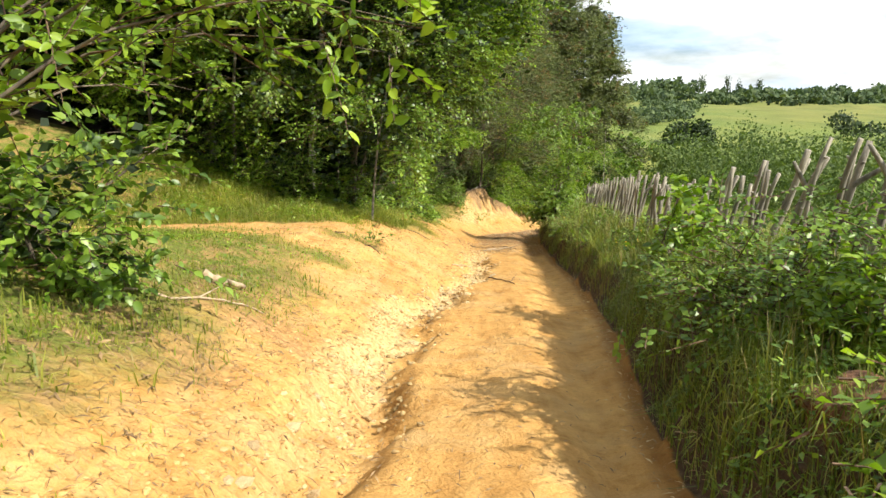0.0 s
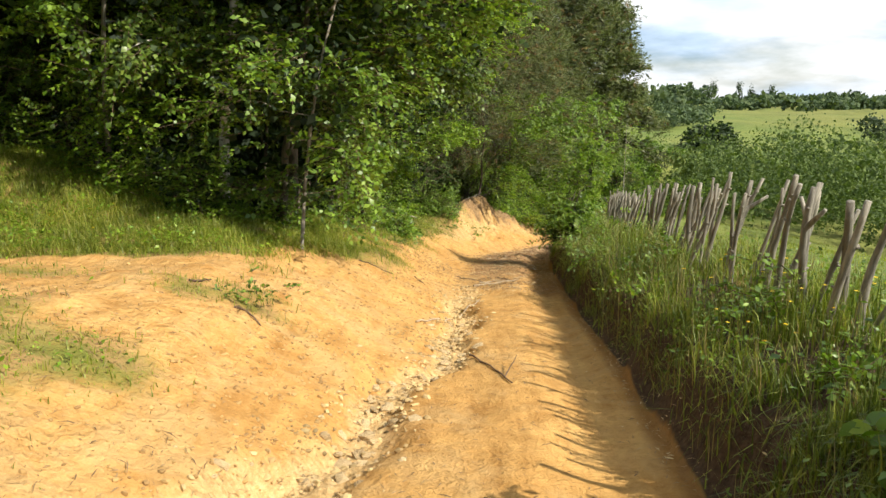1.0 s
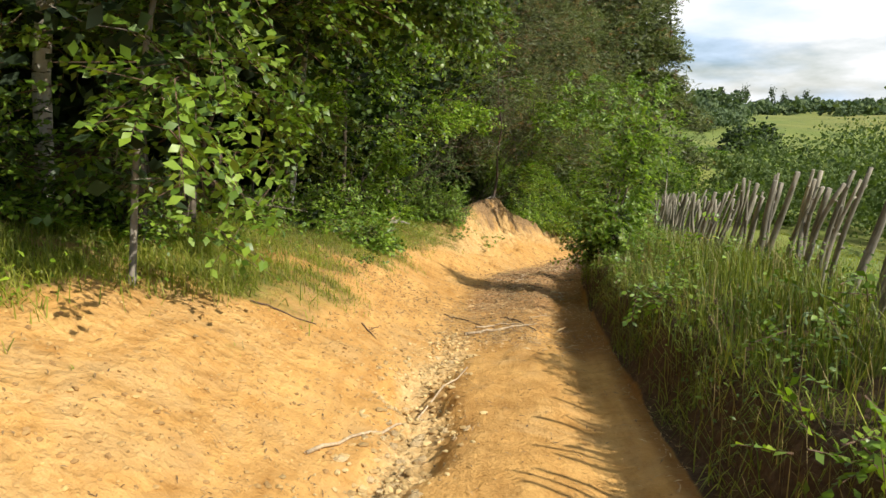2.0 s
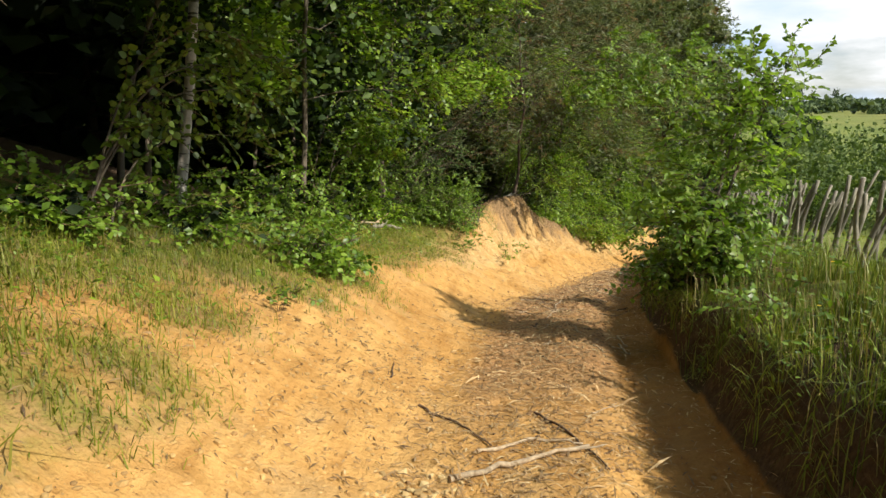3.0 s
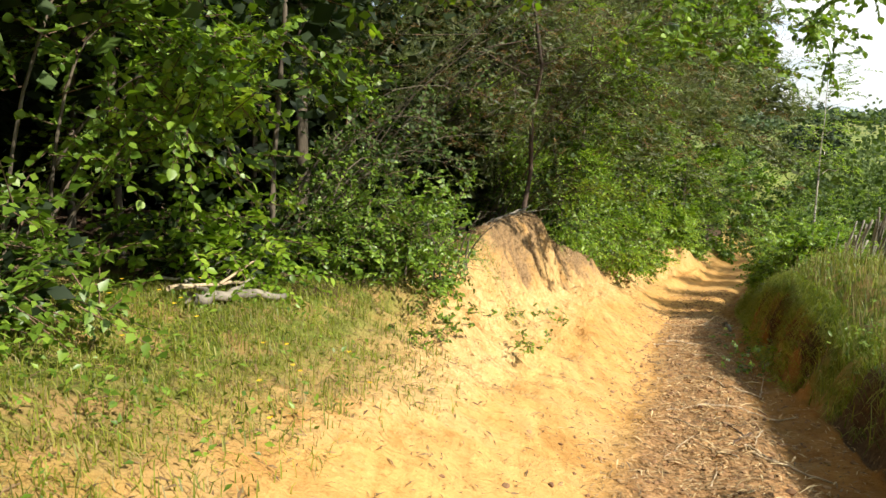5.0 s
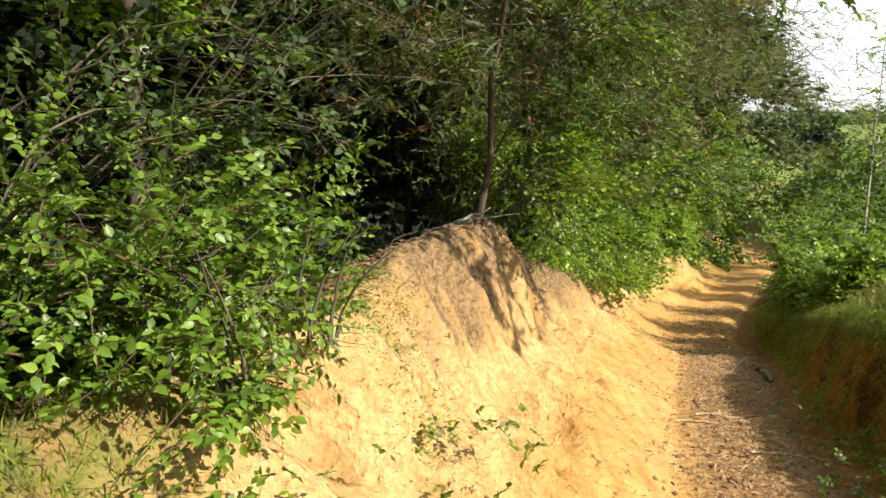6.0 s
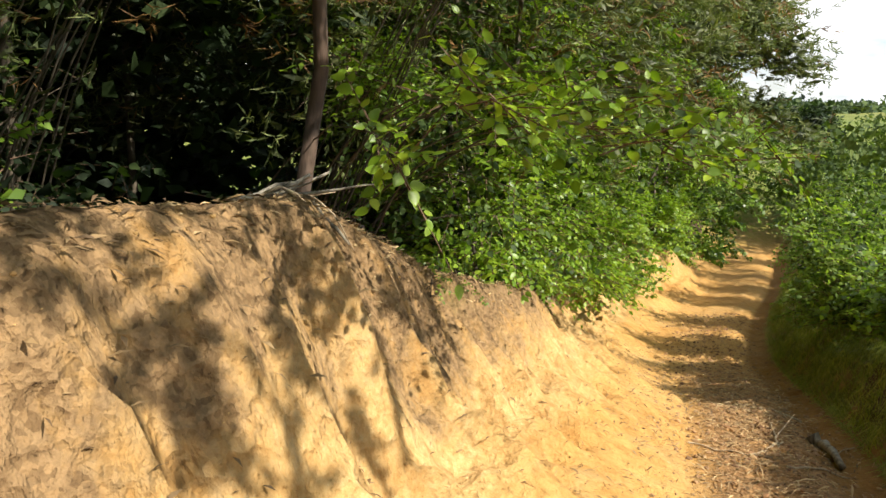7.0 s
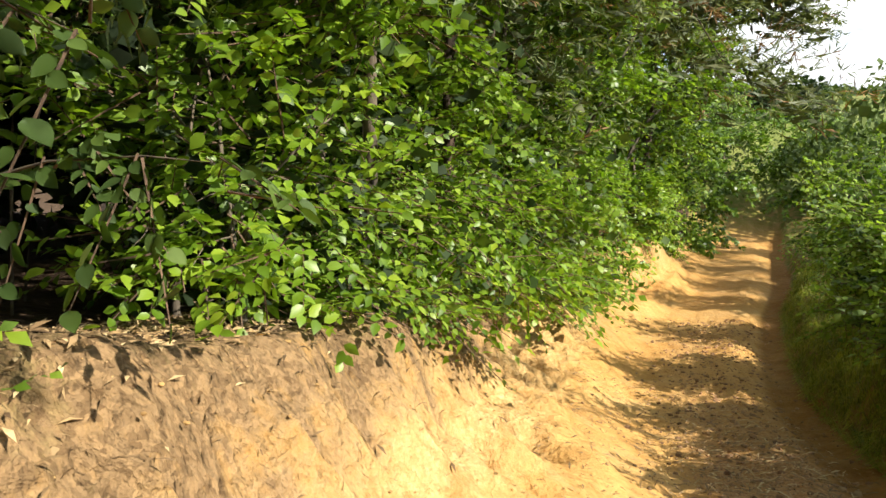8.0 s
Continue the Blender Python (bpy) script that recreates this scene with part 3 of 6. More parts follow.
def bare(x, y):
    """1 on bare loam, 0 under plants."""
    x, y = np.asarray(x, float), np.asarray(y, float)
    d, s = lane_left(y) - x, x - lane_right(y)
    edge = np.interp(y, BARE_Y, BARE_D) + 0.35 * fbm(x * 0.9, y * 0.9, 61, 3) + 0.20 * fbm(x * 5, y * 5, 62, 2)
    w = 1 - smooth(-0.55, 0.75, d - edge)
    for px, py, pr in PATCHES:
        w = w * (1 - 0.72 * np.exp(-(((x - px) / pr) ** 2 + ((y - py) / pr) ** 2)))
    patch = 0.62 * smooth(0.0, 0.6, fbm(x * 0.8 + 3, y * 1.4, 63, 4) + 0.30 * vnoise(x * 7, y * 7, 65)) * smooth(0.55, 1.0, d) * (1 - smooth(20, 24, y))
    w = w * (1 - 0.95 * patch)
    w = np.where(s > 0, 1 - smooth(-0.05, 0.12, s + 0.10 * fbm(x * 3, y * 3, 64, 2)), w)
    cut = smooth(27.5, 28.6, y) * (1 - smooth(32.5, 33.8, y)) * (1 - smooth(0.26, 0.42, s + 0.12 * fbm(x * 4, y * 4, 66, 2))) * (s > 0)
    return np.maximum(w, cut) * (1 - smooth(58, 66, y))


def clear_of_camera(p, gap=0.55):
    """Keeps the camera's view free: true outside a tube along its path."""
    ys = (-10, 0.8, 5.6, 8.7, 14.2, 16.1, 17.7, 22.8, 26.6, 28.4, 30.3, 31.9, 36, 40)
    xs = (-0.2, 0.04, 0.52, 0.85, 1.0, 0.75, 0.69, 0.87, 1.5, 1.94, 2.4, 2.94, 4.3, 5.6)
    zs = (2.5, 1.45, 0.98, 0.58, -0.18, -0.37, -0.35, -0.91, -1.34, -1.63, -1.9, -2.18, -2.9, -3.6)
    dx, dz = p[:, 0] - np.interp(p[:, 1], ys, xs), p[:, 2] - np.interp(p[:, 1], ys, zs)
    return (dx ** 2 + dz ** 2 > gap ** 2) | (p[:, 1] > 35)


# ---- ground ----
def stretch(fine_lo, fine_hi, step, out_lo, out_hi, grow=1.16):
    mid = list(np.arange(fine_lo, fine_hi + step / 2, step))
    lo, st = [], step
    while (lo[-1] if lo else fine_lo) > out_lo:
        st *= grow
        lo.append((lo[-1] if lo else fine_lo) - st)
    hi, st = [], step
    while (hi[-1] if hi else fine_hi) < out_hi:
        st *= grow
        hi.append((hi[-1] if hi else fine_hi) + st)
    return np.array(lo[::-1] + mid + hi)


GU = stretch(-3.2, 2.2, 0.066, -2500, 2500, 1.16)
GV = stretch(1.5, 42.0, 0.084, -400, 3000, 1.09)
gu, gv = np.meshgrid(GU, GV)
gx = gu + 0.5 * (lane_left(gv) + lane_right(gv))
gz = land(gx, gv)
nu, nv = len(GU), len(GV)
gi = (np.arange(nv - 1)[:, None] * nu + np.arange(nu - 1)[None]).ravel()
ground_me = mesh_np("ground", np.stack([gx, gv, gz], -1).reshape(-1, 3), np.stack([gi, gi + 1, gi + nu + 1, gi + nu], -1), GROUND, True)
ground = tagged(new("ground", ground_me), "yellow loam lane between grassy verges, banks and valley meadows", "ground", "", "structure")
gd, gs = lane_left(gv) - gx, gx - lane_right(gv)
g_bare = bare(gx, gv)
g_lip = table(gv, BANK_Y, BANK_D2)
g_litter_shade = np.maximum(1 - g_bare, 0.8 * smooth(33, 34, gv) * (1 - smooth(38, 42, gv))) * np.maximum(smooth(-0.30, 0.25, gd - g_lip + 0.15 * fbm(gx * 3, gv * 3, 95, 2)) * smooth(24, 28, gv), smooth(0, 1.5, gd - g_lip - 1.5) * smooth(17.0, 18.5, gv)) * (1 - smooth(60, 75, gv))
# dark verge soil; this cover also stands in for shade under the grass
g_litter_shade = np.maximum(g_litter_shade, smooth(-0.04, 0.05, gs) * (1 - smooth(0.45, 1.0, gs + 0.4 * fbm(gx * 3, gv * 3, 89, 2))) * (1 - smooth(26, 28, gv)))
# cut verge wall darkened with the litter colour to imitate its shade
g_litter_shade = np.maximum(g_litter_shade, (0.52 + 0.3 * fbm(gx * 2.5, gv * 2.5, 85, 3)) * smooth(27, 28, gv) * (1 - smooth(35, 37, gv)) * smooth(0.02, 0.12, gs) * (1 - smooth(0.5, 0.9, gs)))
g_humus = smooth(-0.42, 0.06, gd - g_lip + 0.35 * fbm(gx * 2.4, gv * 3.4, 97, 4)) * smooth(29.0, 30.5, gv) * (1 - smooth(36, 39, gv))
g_litter_shade = np.maximum(g_litter_shade, 0.46 * g_humus)
g_field = np.maximum(smooth(60, 70, gv), smooth(18, 40, np.abs(gs)) * (gs > 0))
g_field = np.maximum(g_field, smooth(0.9, 1.6, gs) * 0.62 * (gs > 0))
g_turf = 1 - g_bare
g_pale = 0.78 * (1 - smooth(0.04, 0.27, np.abs(gx + 0.16 * (1 - smooth(8, 10, gv)) - gully_x(gv) + 0.14 * fbm(gx * 2, gv * 2, 87, 2)) / (1 + 0.35 * (1 - smooth(8, 11, gv))))) * (1 - smooth(16, 18.5, gv)) * (0.45 + 0.55 * smooth(4, 6.5, gv))
g_pale = np.maximum(g_pale, 0.24 * smooth(0.0, 0.8, gd) * (1 - smooth(15, 19, gv)))
g_pale = np.maximum(g_pale, 0.72 * smooth(0.5, 1.1, gd) * smooth(23, 26, gv))
g_mulch_shade = smooth(-0.1, 0.35, -gd) * smooth(0, 0.1, -gs) * smooth(16.0, 20.5, gv) * (1 - 0.55 * smooth(35, 40, gv)) * (0.80 + 0.22 * fbm(gx * 1.3, gv * 0.7, 81, 3) - 0.40 * smooth(0.62, 0.95, (gx - lane_left(gv)) / (lane_right(gv) - lane_left(gv))))
g_up = (gd - table(gv, BANK_Y, BANK_D1)) / np.maximum(g_lip - table(gv, BANK_Y, BANK_D1), 0.2)
# brown bank crust; the extra weight past y 30 stands in for shade
g_mulch_shade = np.maximum(g_mulch_shade, ((0.66 + 0.30 * smooth(30.0, 32.5, gv)) * smooth(0.05, 0.8, g_up) + 0.40 * fbm(gx * 0.9, gv * 2.4, 83, 4)) * smooth(27.5, 29, gv) * (1 - smooth(41, 45, gv)))
g_mulch_shade = np.maximum(g_mulch_shade, 0.92 * smooth(0.30, 0.72, g_up + 0.45 * fbm(gx * 2.0, gv * 4.5, 99, 4)) * smooth(28.3, 29.6, gv) * (1 - smooth(34, 37, gv)))
g_mulch_shade = np.maximum(g_mulch_shade, (0.40 + 0.42 * fbm(gx * 1.6, gv * 1.6, 98, 4)) * smooth(0.1, 0.6, gd) * (1 - smooth(5.5, 9, gv)) * (gs < 0))
# darker along the lane's right edge, wider beyond y 14
g_right_edge = np.maximum((1 - smooth(0.0, 0.30, -gs)) * 0.65, (1 - smooth(0.25, 0.75, -gs)) * smooth(14, 18, gv) * 0.72) * (gs < 0.9)
for name, chan in (("cover", (g_turf, g_litter_shade, g_field)), ("soil", (g_pale, g_mulch_shade, g_right_edge))):
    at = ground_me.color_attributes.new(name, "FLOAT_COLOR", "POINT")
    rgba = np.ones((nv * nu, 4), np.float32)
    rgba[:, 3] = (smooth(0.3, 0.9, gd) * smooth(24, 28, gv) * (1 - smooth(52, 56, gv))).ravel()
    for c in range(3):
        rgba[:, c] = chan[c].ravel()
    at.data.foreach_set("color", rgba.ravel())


def lz(x, y):
    return float(land(np.array([x]), np.array([y]))[0])


# ---- trees and bushes ----
def crown_limbs(rng, h, r, base, n, lean, rise=(0.1, 0.9), wide=0.35):
    """Limb curves of a crown round a trunk from 0 to height h."""
    limbs = []
    for i in range(n):
        f = base + (0.97 - base) * ((i + rng.uniform(0, 0.9)) / n)
        o = np.array((lean[0] * f * f, lean[1] * f * f, h * f))
        g = i * 2.39996 + rng.normal(0, 0.35)
        prof = (0.72 + 0.9 * f) if f < wide else math.sqrt(max(0.05, 1 - ((f - wide) / (1.06 - wide)) ** 2))
        ln = r * min(prof, 1.0) * rng.uniform(0.75, 1.15)
        up = rise[0] + (rise[1] - rise[0]) * f + rng.normal(0, 0.1)
        s = np.linspace(0, 1, 6)
        p = o[None] + ln * s[:, None] * np.array((math.cos(g), math.sin(g), 0))
        p[:, 2] += ln * (up * s - 0.35 * s ** 2)
        p[1:] += rng.normal(0, 0.04 * ln, (5, 3))
        limbs.append(p)
    return limbs


def on_limbs(rng, limbs, count, lo=0.3, near=0.14):
    """Spray starts and ways along limbs."""
    L = np.stack(limbs)
    ln = np.linalg.norm(L[:, -1] - L[:, 0], axis=1)
    w = rng.choice(len(L), count, p=ln / ln.sum())
    s = lo + (1 - lo) * rng.uniform(0, 1, count) ** 0.75
    q = s * (L.shape[1] - 1)
    i = np.minimum(q.astype(int), L.shape[1] - 2)
    fr = (q - i)[:, None]
    p = L[w, i] * (1 - fr) + L[w, i + 1] * fr + rng.normal(0, near, (count, 3))
    d = unit(L[w, -1] - L[w, 0])
    way = d * 0.8 + rng.normal(0, 0.62, (count, 3))
    way[:, 2] *= 0.6
    return p, unit(way)


def leafy(name, x, y, h, r, seed, leafmat, barkmat, label, category="tree", count=700, per=12, leaf=0.085, slim=0.62,
          base=0.1, lean=(0, 0), trunk=0.06, stems=1, droop=0.5, limbs=26, rise=(0.1, 0.9), wide=0.35, shape=(QUAD_V, QUAD_F),
          spray=0.5, lo=0.3, hang=0.15, group="", sink=0.05, twigs=True, fill=0, fill_leaf=0.15, gap=1.3, inner=LEAF_SHADED):
    """A tree or bush: trunk with limbs, twigs and a crown of single leaves."""
    rng = np.random.default_rng(seed)
    z = lz(x, y) - sink
    top = empty_at(name, x, y, z)
    tagged(top, label, category, group)
    wood, arms = [], []
    for k in range(stems):
        ox, oy = (0, 0) if stems == 1 else rng.normal(0, 0.16 * r, 2)
        ln = np.array(lean) + ((0, 0) if stems == 1 else rng.normal(0, 0.45 * r, 2))
        hh = h * (1 if stems == 1 else rng.uniform(0.7, 1.0))
        s = np.linspace(0, 1, 9)
        p = np.stack([ox + ln[0] * s ** 2, oy + ln[1] * s ** 2, hh * s], -1)
        p[1:, :2] += np.cumsum(rng.normal(0, 0.02 * h / 4, (8, 2)), 0)
        wood.append((p, trunk * (1.15 - s * 0.95)))
        for a in crown_limbs(rng, hh, r if stems == 1 else r * 0.75, base, max(4, limbs // stems), ln, rise, wide):
            a = a + (ox, oy, 0)
            if not clear_of_camera(a + (x, y, z), max(0.8, gap - 0.5) if h > 2 else 0.3).all():
                continue
            arms.append(a)
            rr = min(trunk * 0.3, 0.022)
            wood.append((a, rr * np.linspace(1, 0.18, len(a))))
    part("trunk", tube_mesh("trunk", wood, barkmat, 6), top)
    p, way = on_limbs(rng, arms, count, lo)
    p[:, 2] = np.maximum(p[:, 2], 0.12)
    lp, la, ln_, size, three = sprays(rng, p, way, per, spray, leaf, slim, droop, hang=hang)
    org = np.array((x, y, z))
    ok = clear_of_camera(lp + org, gap) & (lp[:, 2] + z > land(lp[:, 0] + x, lp[:, 1] + y, False) + 0.02)
    v, f = leaves_np(lp[ok], la[ok], ln_[ok], size[ok], size[ok] * slim, shape)
    part("crown", mesh_np("crown", v, f, leafmat, True), top)
    if fill:  # inner leaves, coloured darker to imitate the shade inside the crown
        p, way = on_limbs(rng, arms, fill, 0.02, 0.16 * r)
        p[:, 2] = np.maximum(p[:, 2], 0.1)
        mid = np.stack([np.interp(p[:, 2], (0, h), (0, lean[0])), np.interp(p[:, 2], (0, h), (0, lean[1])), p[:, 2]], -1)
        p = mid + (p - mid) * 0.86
        ok = clear_of_camera(p + org, 1.9) & (p[:, 2] + z > land(p[:, 0] + x, p[:, 1] + y, False) + (0.02 if h < 2 else 0.6))
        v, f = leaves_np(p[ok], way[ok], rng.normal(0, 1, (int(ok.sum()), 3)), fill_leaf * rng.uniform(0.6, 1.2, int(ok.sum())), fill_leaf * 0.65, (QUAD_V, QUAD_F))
        part("inner_foliage", mesh_np("inner_foliage", v, f, inner, True), top, "inner leaves coloured darker for crown shade")
    if twigs:
        okt = clear_of_camera(three[1] + org, gap) & clear_of_camera(three[2] + org, gap) & clear_of_camera(three[0] + org, gap)
        v, f = twig_np([t[okt] for t in three], 0.0045)
        tagged(part("twig", mesh_np("twig", v, f, WOOD_DARK), top), kind="stuff")
    return top


def pine(name, x, y, h, r, seed, label, base=0.18, count=1500, dead=0.12, trunk=0.14, limbs=44, needles=14, length=0.14, needle_w=0.014, fill=5000, tuft=0.26, tuft_w=0.15):
    rng = np.random.default_rng(seed)
    z = lz(x, y) - 0.1
    top = empty_at(name, x, y, z)
    tagged(top, label, "pine tree")
    s = np.linspace(0, 1, 10)
    p = np.stack([0.16 * np.sin(s * 5) + 0.05 * np.sin(s * 23), 0.12 * np.sin(s * 4 + 1) - 0.1, h * s], -1)
    wood = [(p, trunk * (1.1 - s))]
    arms = crown_limbs(rng, h, r, base, limbs, (0, 0), (-0.05, 0.55), 0.3)
    wood += [(a, min(trunk * 0.24, 0.022) * np.linspace(1, 0.15, len(a))) for a in arms if clear_of_camera(a + (x, y, z), 0.9).all()]
    part("trunk", tube_mesh("trunk", wood, BARK_PINE, 6), top)
    q, way = on_limbs(rng, arms, count, 0.25, 0.25)
    floor = land(q[:, 0] + x, q[:, 1] + y, False)
    ok = clear_of_camera(q + (x, y, z), 1.35) & (q[:, 2] + z > floor + 0.75)
    q, way = q[ok], way[ok]
    # each shoot: needles set round it over a finger's length
    n = len(q)
    shoot = 0.34 * rng.uniform(0.6, 1.2, n)
    t = rng.uniform(0, 1, (n, needles))
    pos = q[:, None] + way[:, None] * (shoot[:, None] * t)[..., None]
    pos[..., 2] += 0.10 * (shoot[:, None] * t) ** 2
    ax = way[:, None] * 0.9 + rng.normal(0, 0.6, (n, needles, 3))
    nm = rng.normal(0, 1, (n, needles, 3))
    size = length * rng.uniform(0.7, 1.2, (n, needles))
    brown = rng.uniform(0, 1, n) < dead
    for kind, sel, mat in (("needles", ~brown, NEEDLE), ("dry_needles", brown, NEEDLE_DEAD)):
        v, f = leaves_np(pos[sel].reshape(-1, 3), ax[sel].reshape(-1, 3), nm[sel].reshape(-1, 3), size[sel].ravel(), needle_w, (QUAD_V, QUAD_F))
        tagged(part(kind, mesh_np(kind, v, f, mat), top, "" if kind == "needles" else "rust-brown dry needles"), kind="stuff")
    # inner tufts, their needle colour darkened to imitate shade within the pine
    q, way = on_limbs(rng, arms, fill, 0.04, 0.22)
    ok = clear_of_camera(q + (x, y, z), 1.8) & (q[:, 2] + z > land(q[:, 0] + x, q[:, 1] + y, False) + 0.9)
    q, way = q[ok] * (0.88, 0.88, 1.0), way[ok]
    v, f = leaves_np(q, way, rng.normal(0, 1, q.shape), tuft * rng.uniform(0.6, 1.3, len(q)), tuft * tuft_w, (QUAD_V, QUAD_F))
    tagged(part("inner_needles", mesh_np("inner_needles", v, f, NEEDLE_SHADED), top, "inner needle tufts coloured darker for shade"), kind="stuff")
    return top


BROAD = (OVATE_V, OVATE_F)
# the wood's edge on the uphill side
leafy("hazel_tree", -3.6, 4.4, 5.2, 2.7, 101, LEAF_HAZEL, BARK, "overhanging hazel tree with long drooping leafy branches", count=1700, fill=3800, trunk=0.05, stems=3, base=0.12, droop=0.5, leaf=0.08, shape=BROAD, limbs=34)
leafy("hazel_tree", -8.6, 12.2, 6.0, 2.2, 102, LEAF_BEECH, BARK, "dense green hazel tree on the grassy slope", count=1700, fill=2500, stems=3, trunk=0.05, leaf=0.10, inner=LEAF_HALF_SHADED)
leafy("hornbeam_tree", -7.4, 18.2, 9, 3.0, 103, LEAF_BEECH, BARK, "tall leafy tree at the sunlit wood edge", count=2600, fill=3800, trunk=0.10, base=0.12, leaf=0.10, inner=LEAF_HALF_SHADED)
leafy("hornbeam_tree", -5.0, 17.2, 9, 2.4, 104, LEAF_HAZEL, BARK_GREY, "leafy young tree with a slanting bare stem", count=2500, fill=3600, trunk=0.07, base=0.2, lean=(-0.7, 0), leaf=0.10, inner=LEAF_HALF_SHADED)
leafy("hornbeam_tree", -6.0, 16.5, 7, 1.3, 128, LEAF_BEECH, BARK_GREY, "slim young tree with a pale slanting stem", count=650, fill=500, trunk=0.035, base=0.14, lean=(-1.3, -0.2), inner=LEAF_HALF_SHADED)
leafy("hornbeam_tree", -4.2, 16.0, 7, 1.3, 129, LEAF_BEECH, BARK_GREY, "slim young tree with a pale slanting stem", count=650, fill=500, trunk=0.035, base=0.14, lean=(0.9, -0.3), inner=LEAF_HALF_SHADED)
leafy("birch_tree", -2.75, 16.3, 9.5, 2.2, 105, LEAF_BIRCH, BARK_BIRCH, "slender birch tree with pale slanting trunk", count=1700, fill=3600, trunk=0.07, base=0.16, lean=(1.6, -0.6), droop=1.1, hang=0.5, slim=0.75)
leafy("hornbeam_tree", -1.4, 14.95, 6.5, 1.7, 106, LEAF_HAZEL, BARK_GREY, "thin young tree with crooked grey trunk at the wood edge", count=1300, fill=2600, trunk=0.022, base=0.10, lean=(1.4, 1.8))
leafy("hornbeam_tree", -2.1, 17.8, 9, 2.7, 107, LEAF_HAZEL, BARK, "dense hornbeam tree leaning over the verge", count=1900, fill=4200, trunk=0.07, base=0.24, lean=(1.7, 0.3))
leafy("birch_tree", -1.75, 20.5, 10, 2.5, 108, LEAF_BIRCH, BARK_BIRCH, "birch tree with white trunk and hanging leaves", count=2300, fill=4600, trunk=0.042, base=0.28, lean=(1.0, 0.2), droop=1.3, hang=0.7, slim=0.78, leaf=0.08, inner=LEAF_HALF_SHADED)
leafy("beech_tree", -1.7, 24.4, 9.5, 2.5, 109, LEAF_BEECH, BARK, "bright green beech tree at the wood edge", count=2300, fill=3800, trunk=0.035, base=0.16, droop=0.35, lean=(0.5, 0.4), inner=LEAF_HALF_SHADED)
leafy("beech_tree", -1.1, 27.6, 9.5, 2.5, 110, LEAF_BEECH, BARK, "young beech tree with slanting stem and layered branches", count=2300, fill=3800, trunk=0.024, base=0.10, droop=0.3, lean=(1.2, 0.2))
# high crown added here to cast shade on the wood's edge
leafy("hornbeam_tree", -1.9, 16.2, 9.0, 2.9, 126, LEAF_HAZEL, BARK, "hornbeam tree with a high spreading crown at the wood edge", count=1300, fill=6000, fill_leaf=0.15, trunk=0.05, base=0.36, lean=(2.8, 0.2), limbs=38, wide=0.55)
leafy("beech_tree", -1.7, 31.4, 9.5, 2.8, 111, LEAF_BEECH, BARK, "shaded beech tree behind the earth mound", count=1500, fill=3600, trunk=0.09, base=0.42)
# crowns added mostly out of view to shade the wood's edge
for i, (tx, ty, th, lean) in enumerate([(-2.0, 17.6, 4.3, (3.5, 0.6)), (-2.3, 20.6, 4.4, (3.1, -0.6))]):
    leafy("hornbeam_tree", tx, ty, th, 2.0, 140 + i, LEAF_BEECH, BARK, "leaning hornbeam tree added over the lane to shade the wood", count=1300, fill=2400, fill_leaf=0.15, trunk=0.03, base=0.50, lean=lean, limbs=46, wide=0.7, gap=2.0, inner=LEAF_HALF_SHADED, group="trees leaning over the lane")
leafy("aspen_sapling", 7.3, 36.5, 4.4, 0.5, 145, LEAF_PALE, BARK_BIRCH, "slender sapling with a pale bare stem", "sapling", count=160, trunk=0.022, base=0.5, limbs=14, spray=0.3, leaf=0.06)
pine("pine_tree", 1.26, 31.85, 6.4, 2.9, 141, "young pine tree with rust-coloured shoots on top of the mound", base=0.22, count=3600, dead=0.22, trunk=0.036, limbs=56, needles=16, length=0.10, needle_w=0.006, fill=3600, tuft=0.18, tuft_w=0.16)
pine("pine_tree", 3.0, 38.6, 10, 3.7, 146, "pine tree with brownish olive needles leaning out over the bank", base=0.30, count=6000, dead=0.20, trunk=0.06, limbs=70, needles=12, length=0.13, needle_w=0.012, fill=8000, tuft=0.20, tuft_w=0.18)
pine("pine_tree", 0.9, 38.2, 12, 3.8, 112, "pine tree with olive needles and reddish dry shoots above the bank", base=0.24, count=5200, dead=0.09, trunk=0.08, limbs=90, fill=16000, tuft=0.24, tuft_w=0.24, needles=11, length=0.15, needle_w=0.016)
leafy("alder_tree", 2.0, 36.4, 5.5, 2.0, 113, LEAF_BEECH, BARK, "bright leafy alder on top of the cut bank", count=2900, fill=2500, fill_leaf=0.13, trunk=0.05, stems=3, base=0.04, leaf=0.075, slim=0.55, shape=(LEAF_V, LEAF_F), inner=LEAF_HALF_SHADED)
leafy("alder_tree", 2.5, 39.6, 6, 2.4, 114, LEAF_BEECH, BARK, "leafy alder above the loam bank", count=1600, fill=2400, trunk=0.06, stems=3, base=0.04, leaf=0.10, inner=LEAF_HALF_SHADED)
leafy("alder_tree", 4.0, 41.6, 5.4, 2.3, 127, LEAF_BEECH, BARK, "leafy alder at the foot of the pines", count=1700, fill=1800, trunk=0.05, stems=3, base=0.03, leaf=0.095, inner=LEAF_HALF_SHADED)
pine("pine_tree", 2.6, 43.5, 12, 3.8, 115, "tall pine tree with dense olive crown", count=5200, dead=0.07, base=0.12, limbs=76, needles=11, length=0.17, needle_w=0.028, fill=11000, tuft=0.34, tuft_w=0.34)
pine("pine_tree", 5.8, 48.3, 14, 3.8, 117, "tall pine tree with dense olive crown", count=5200, dead=0.07, base=0.34, limbs=80, needles=11, length=0.18, needle_w=0.032, fill=11000, tuft=0.36, tuft_w=0.34)
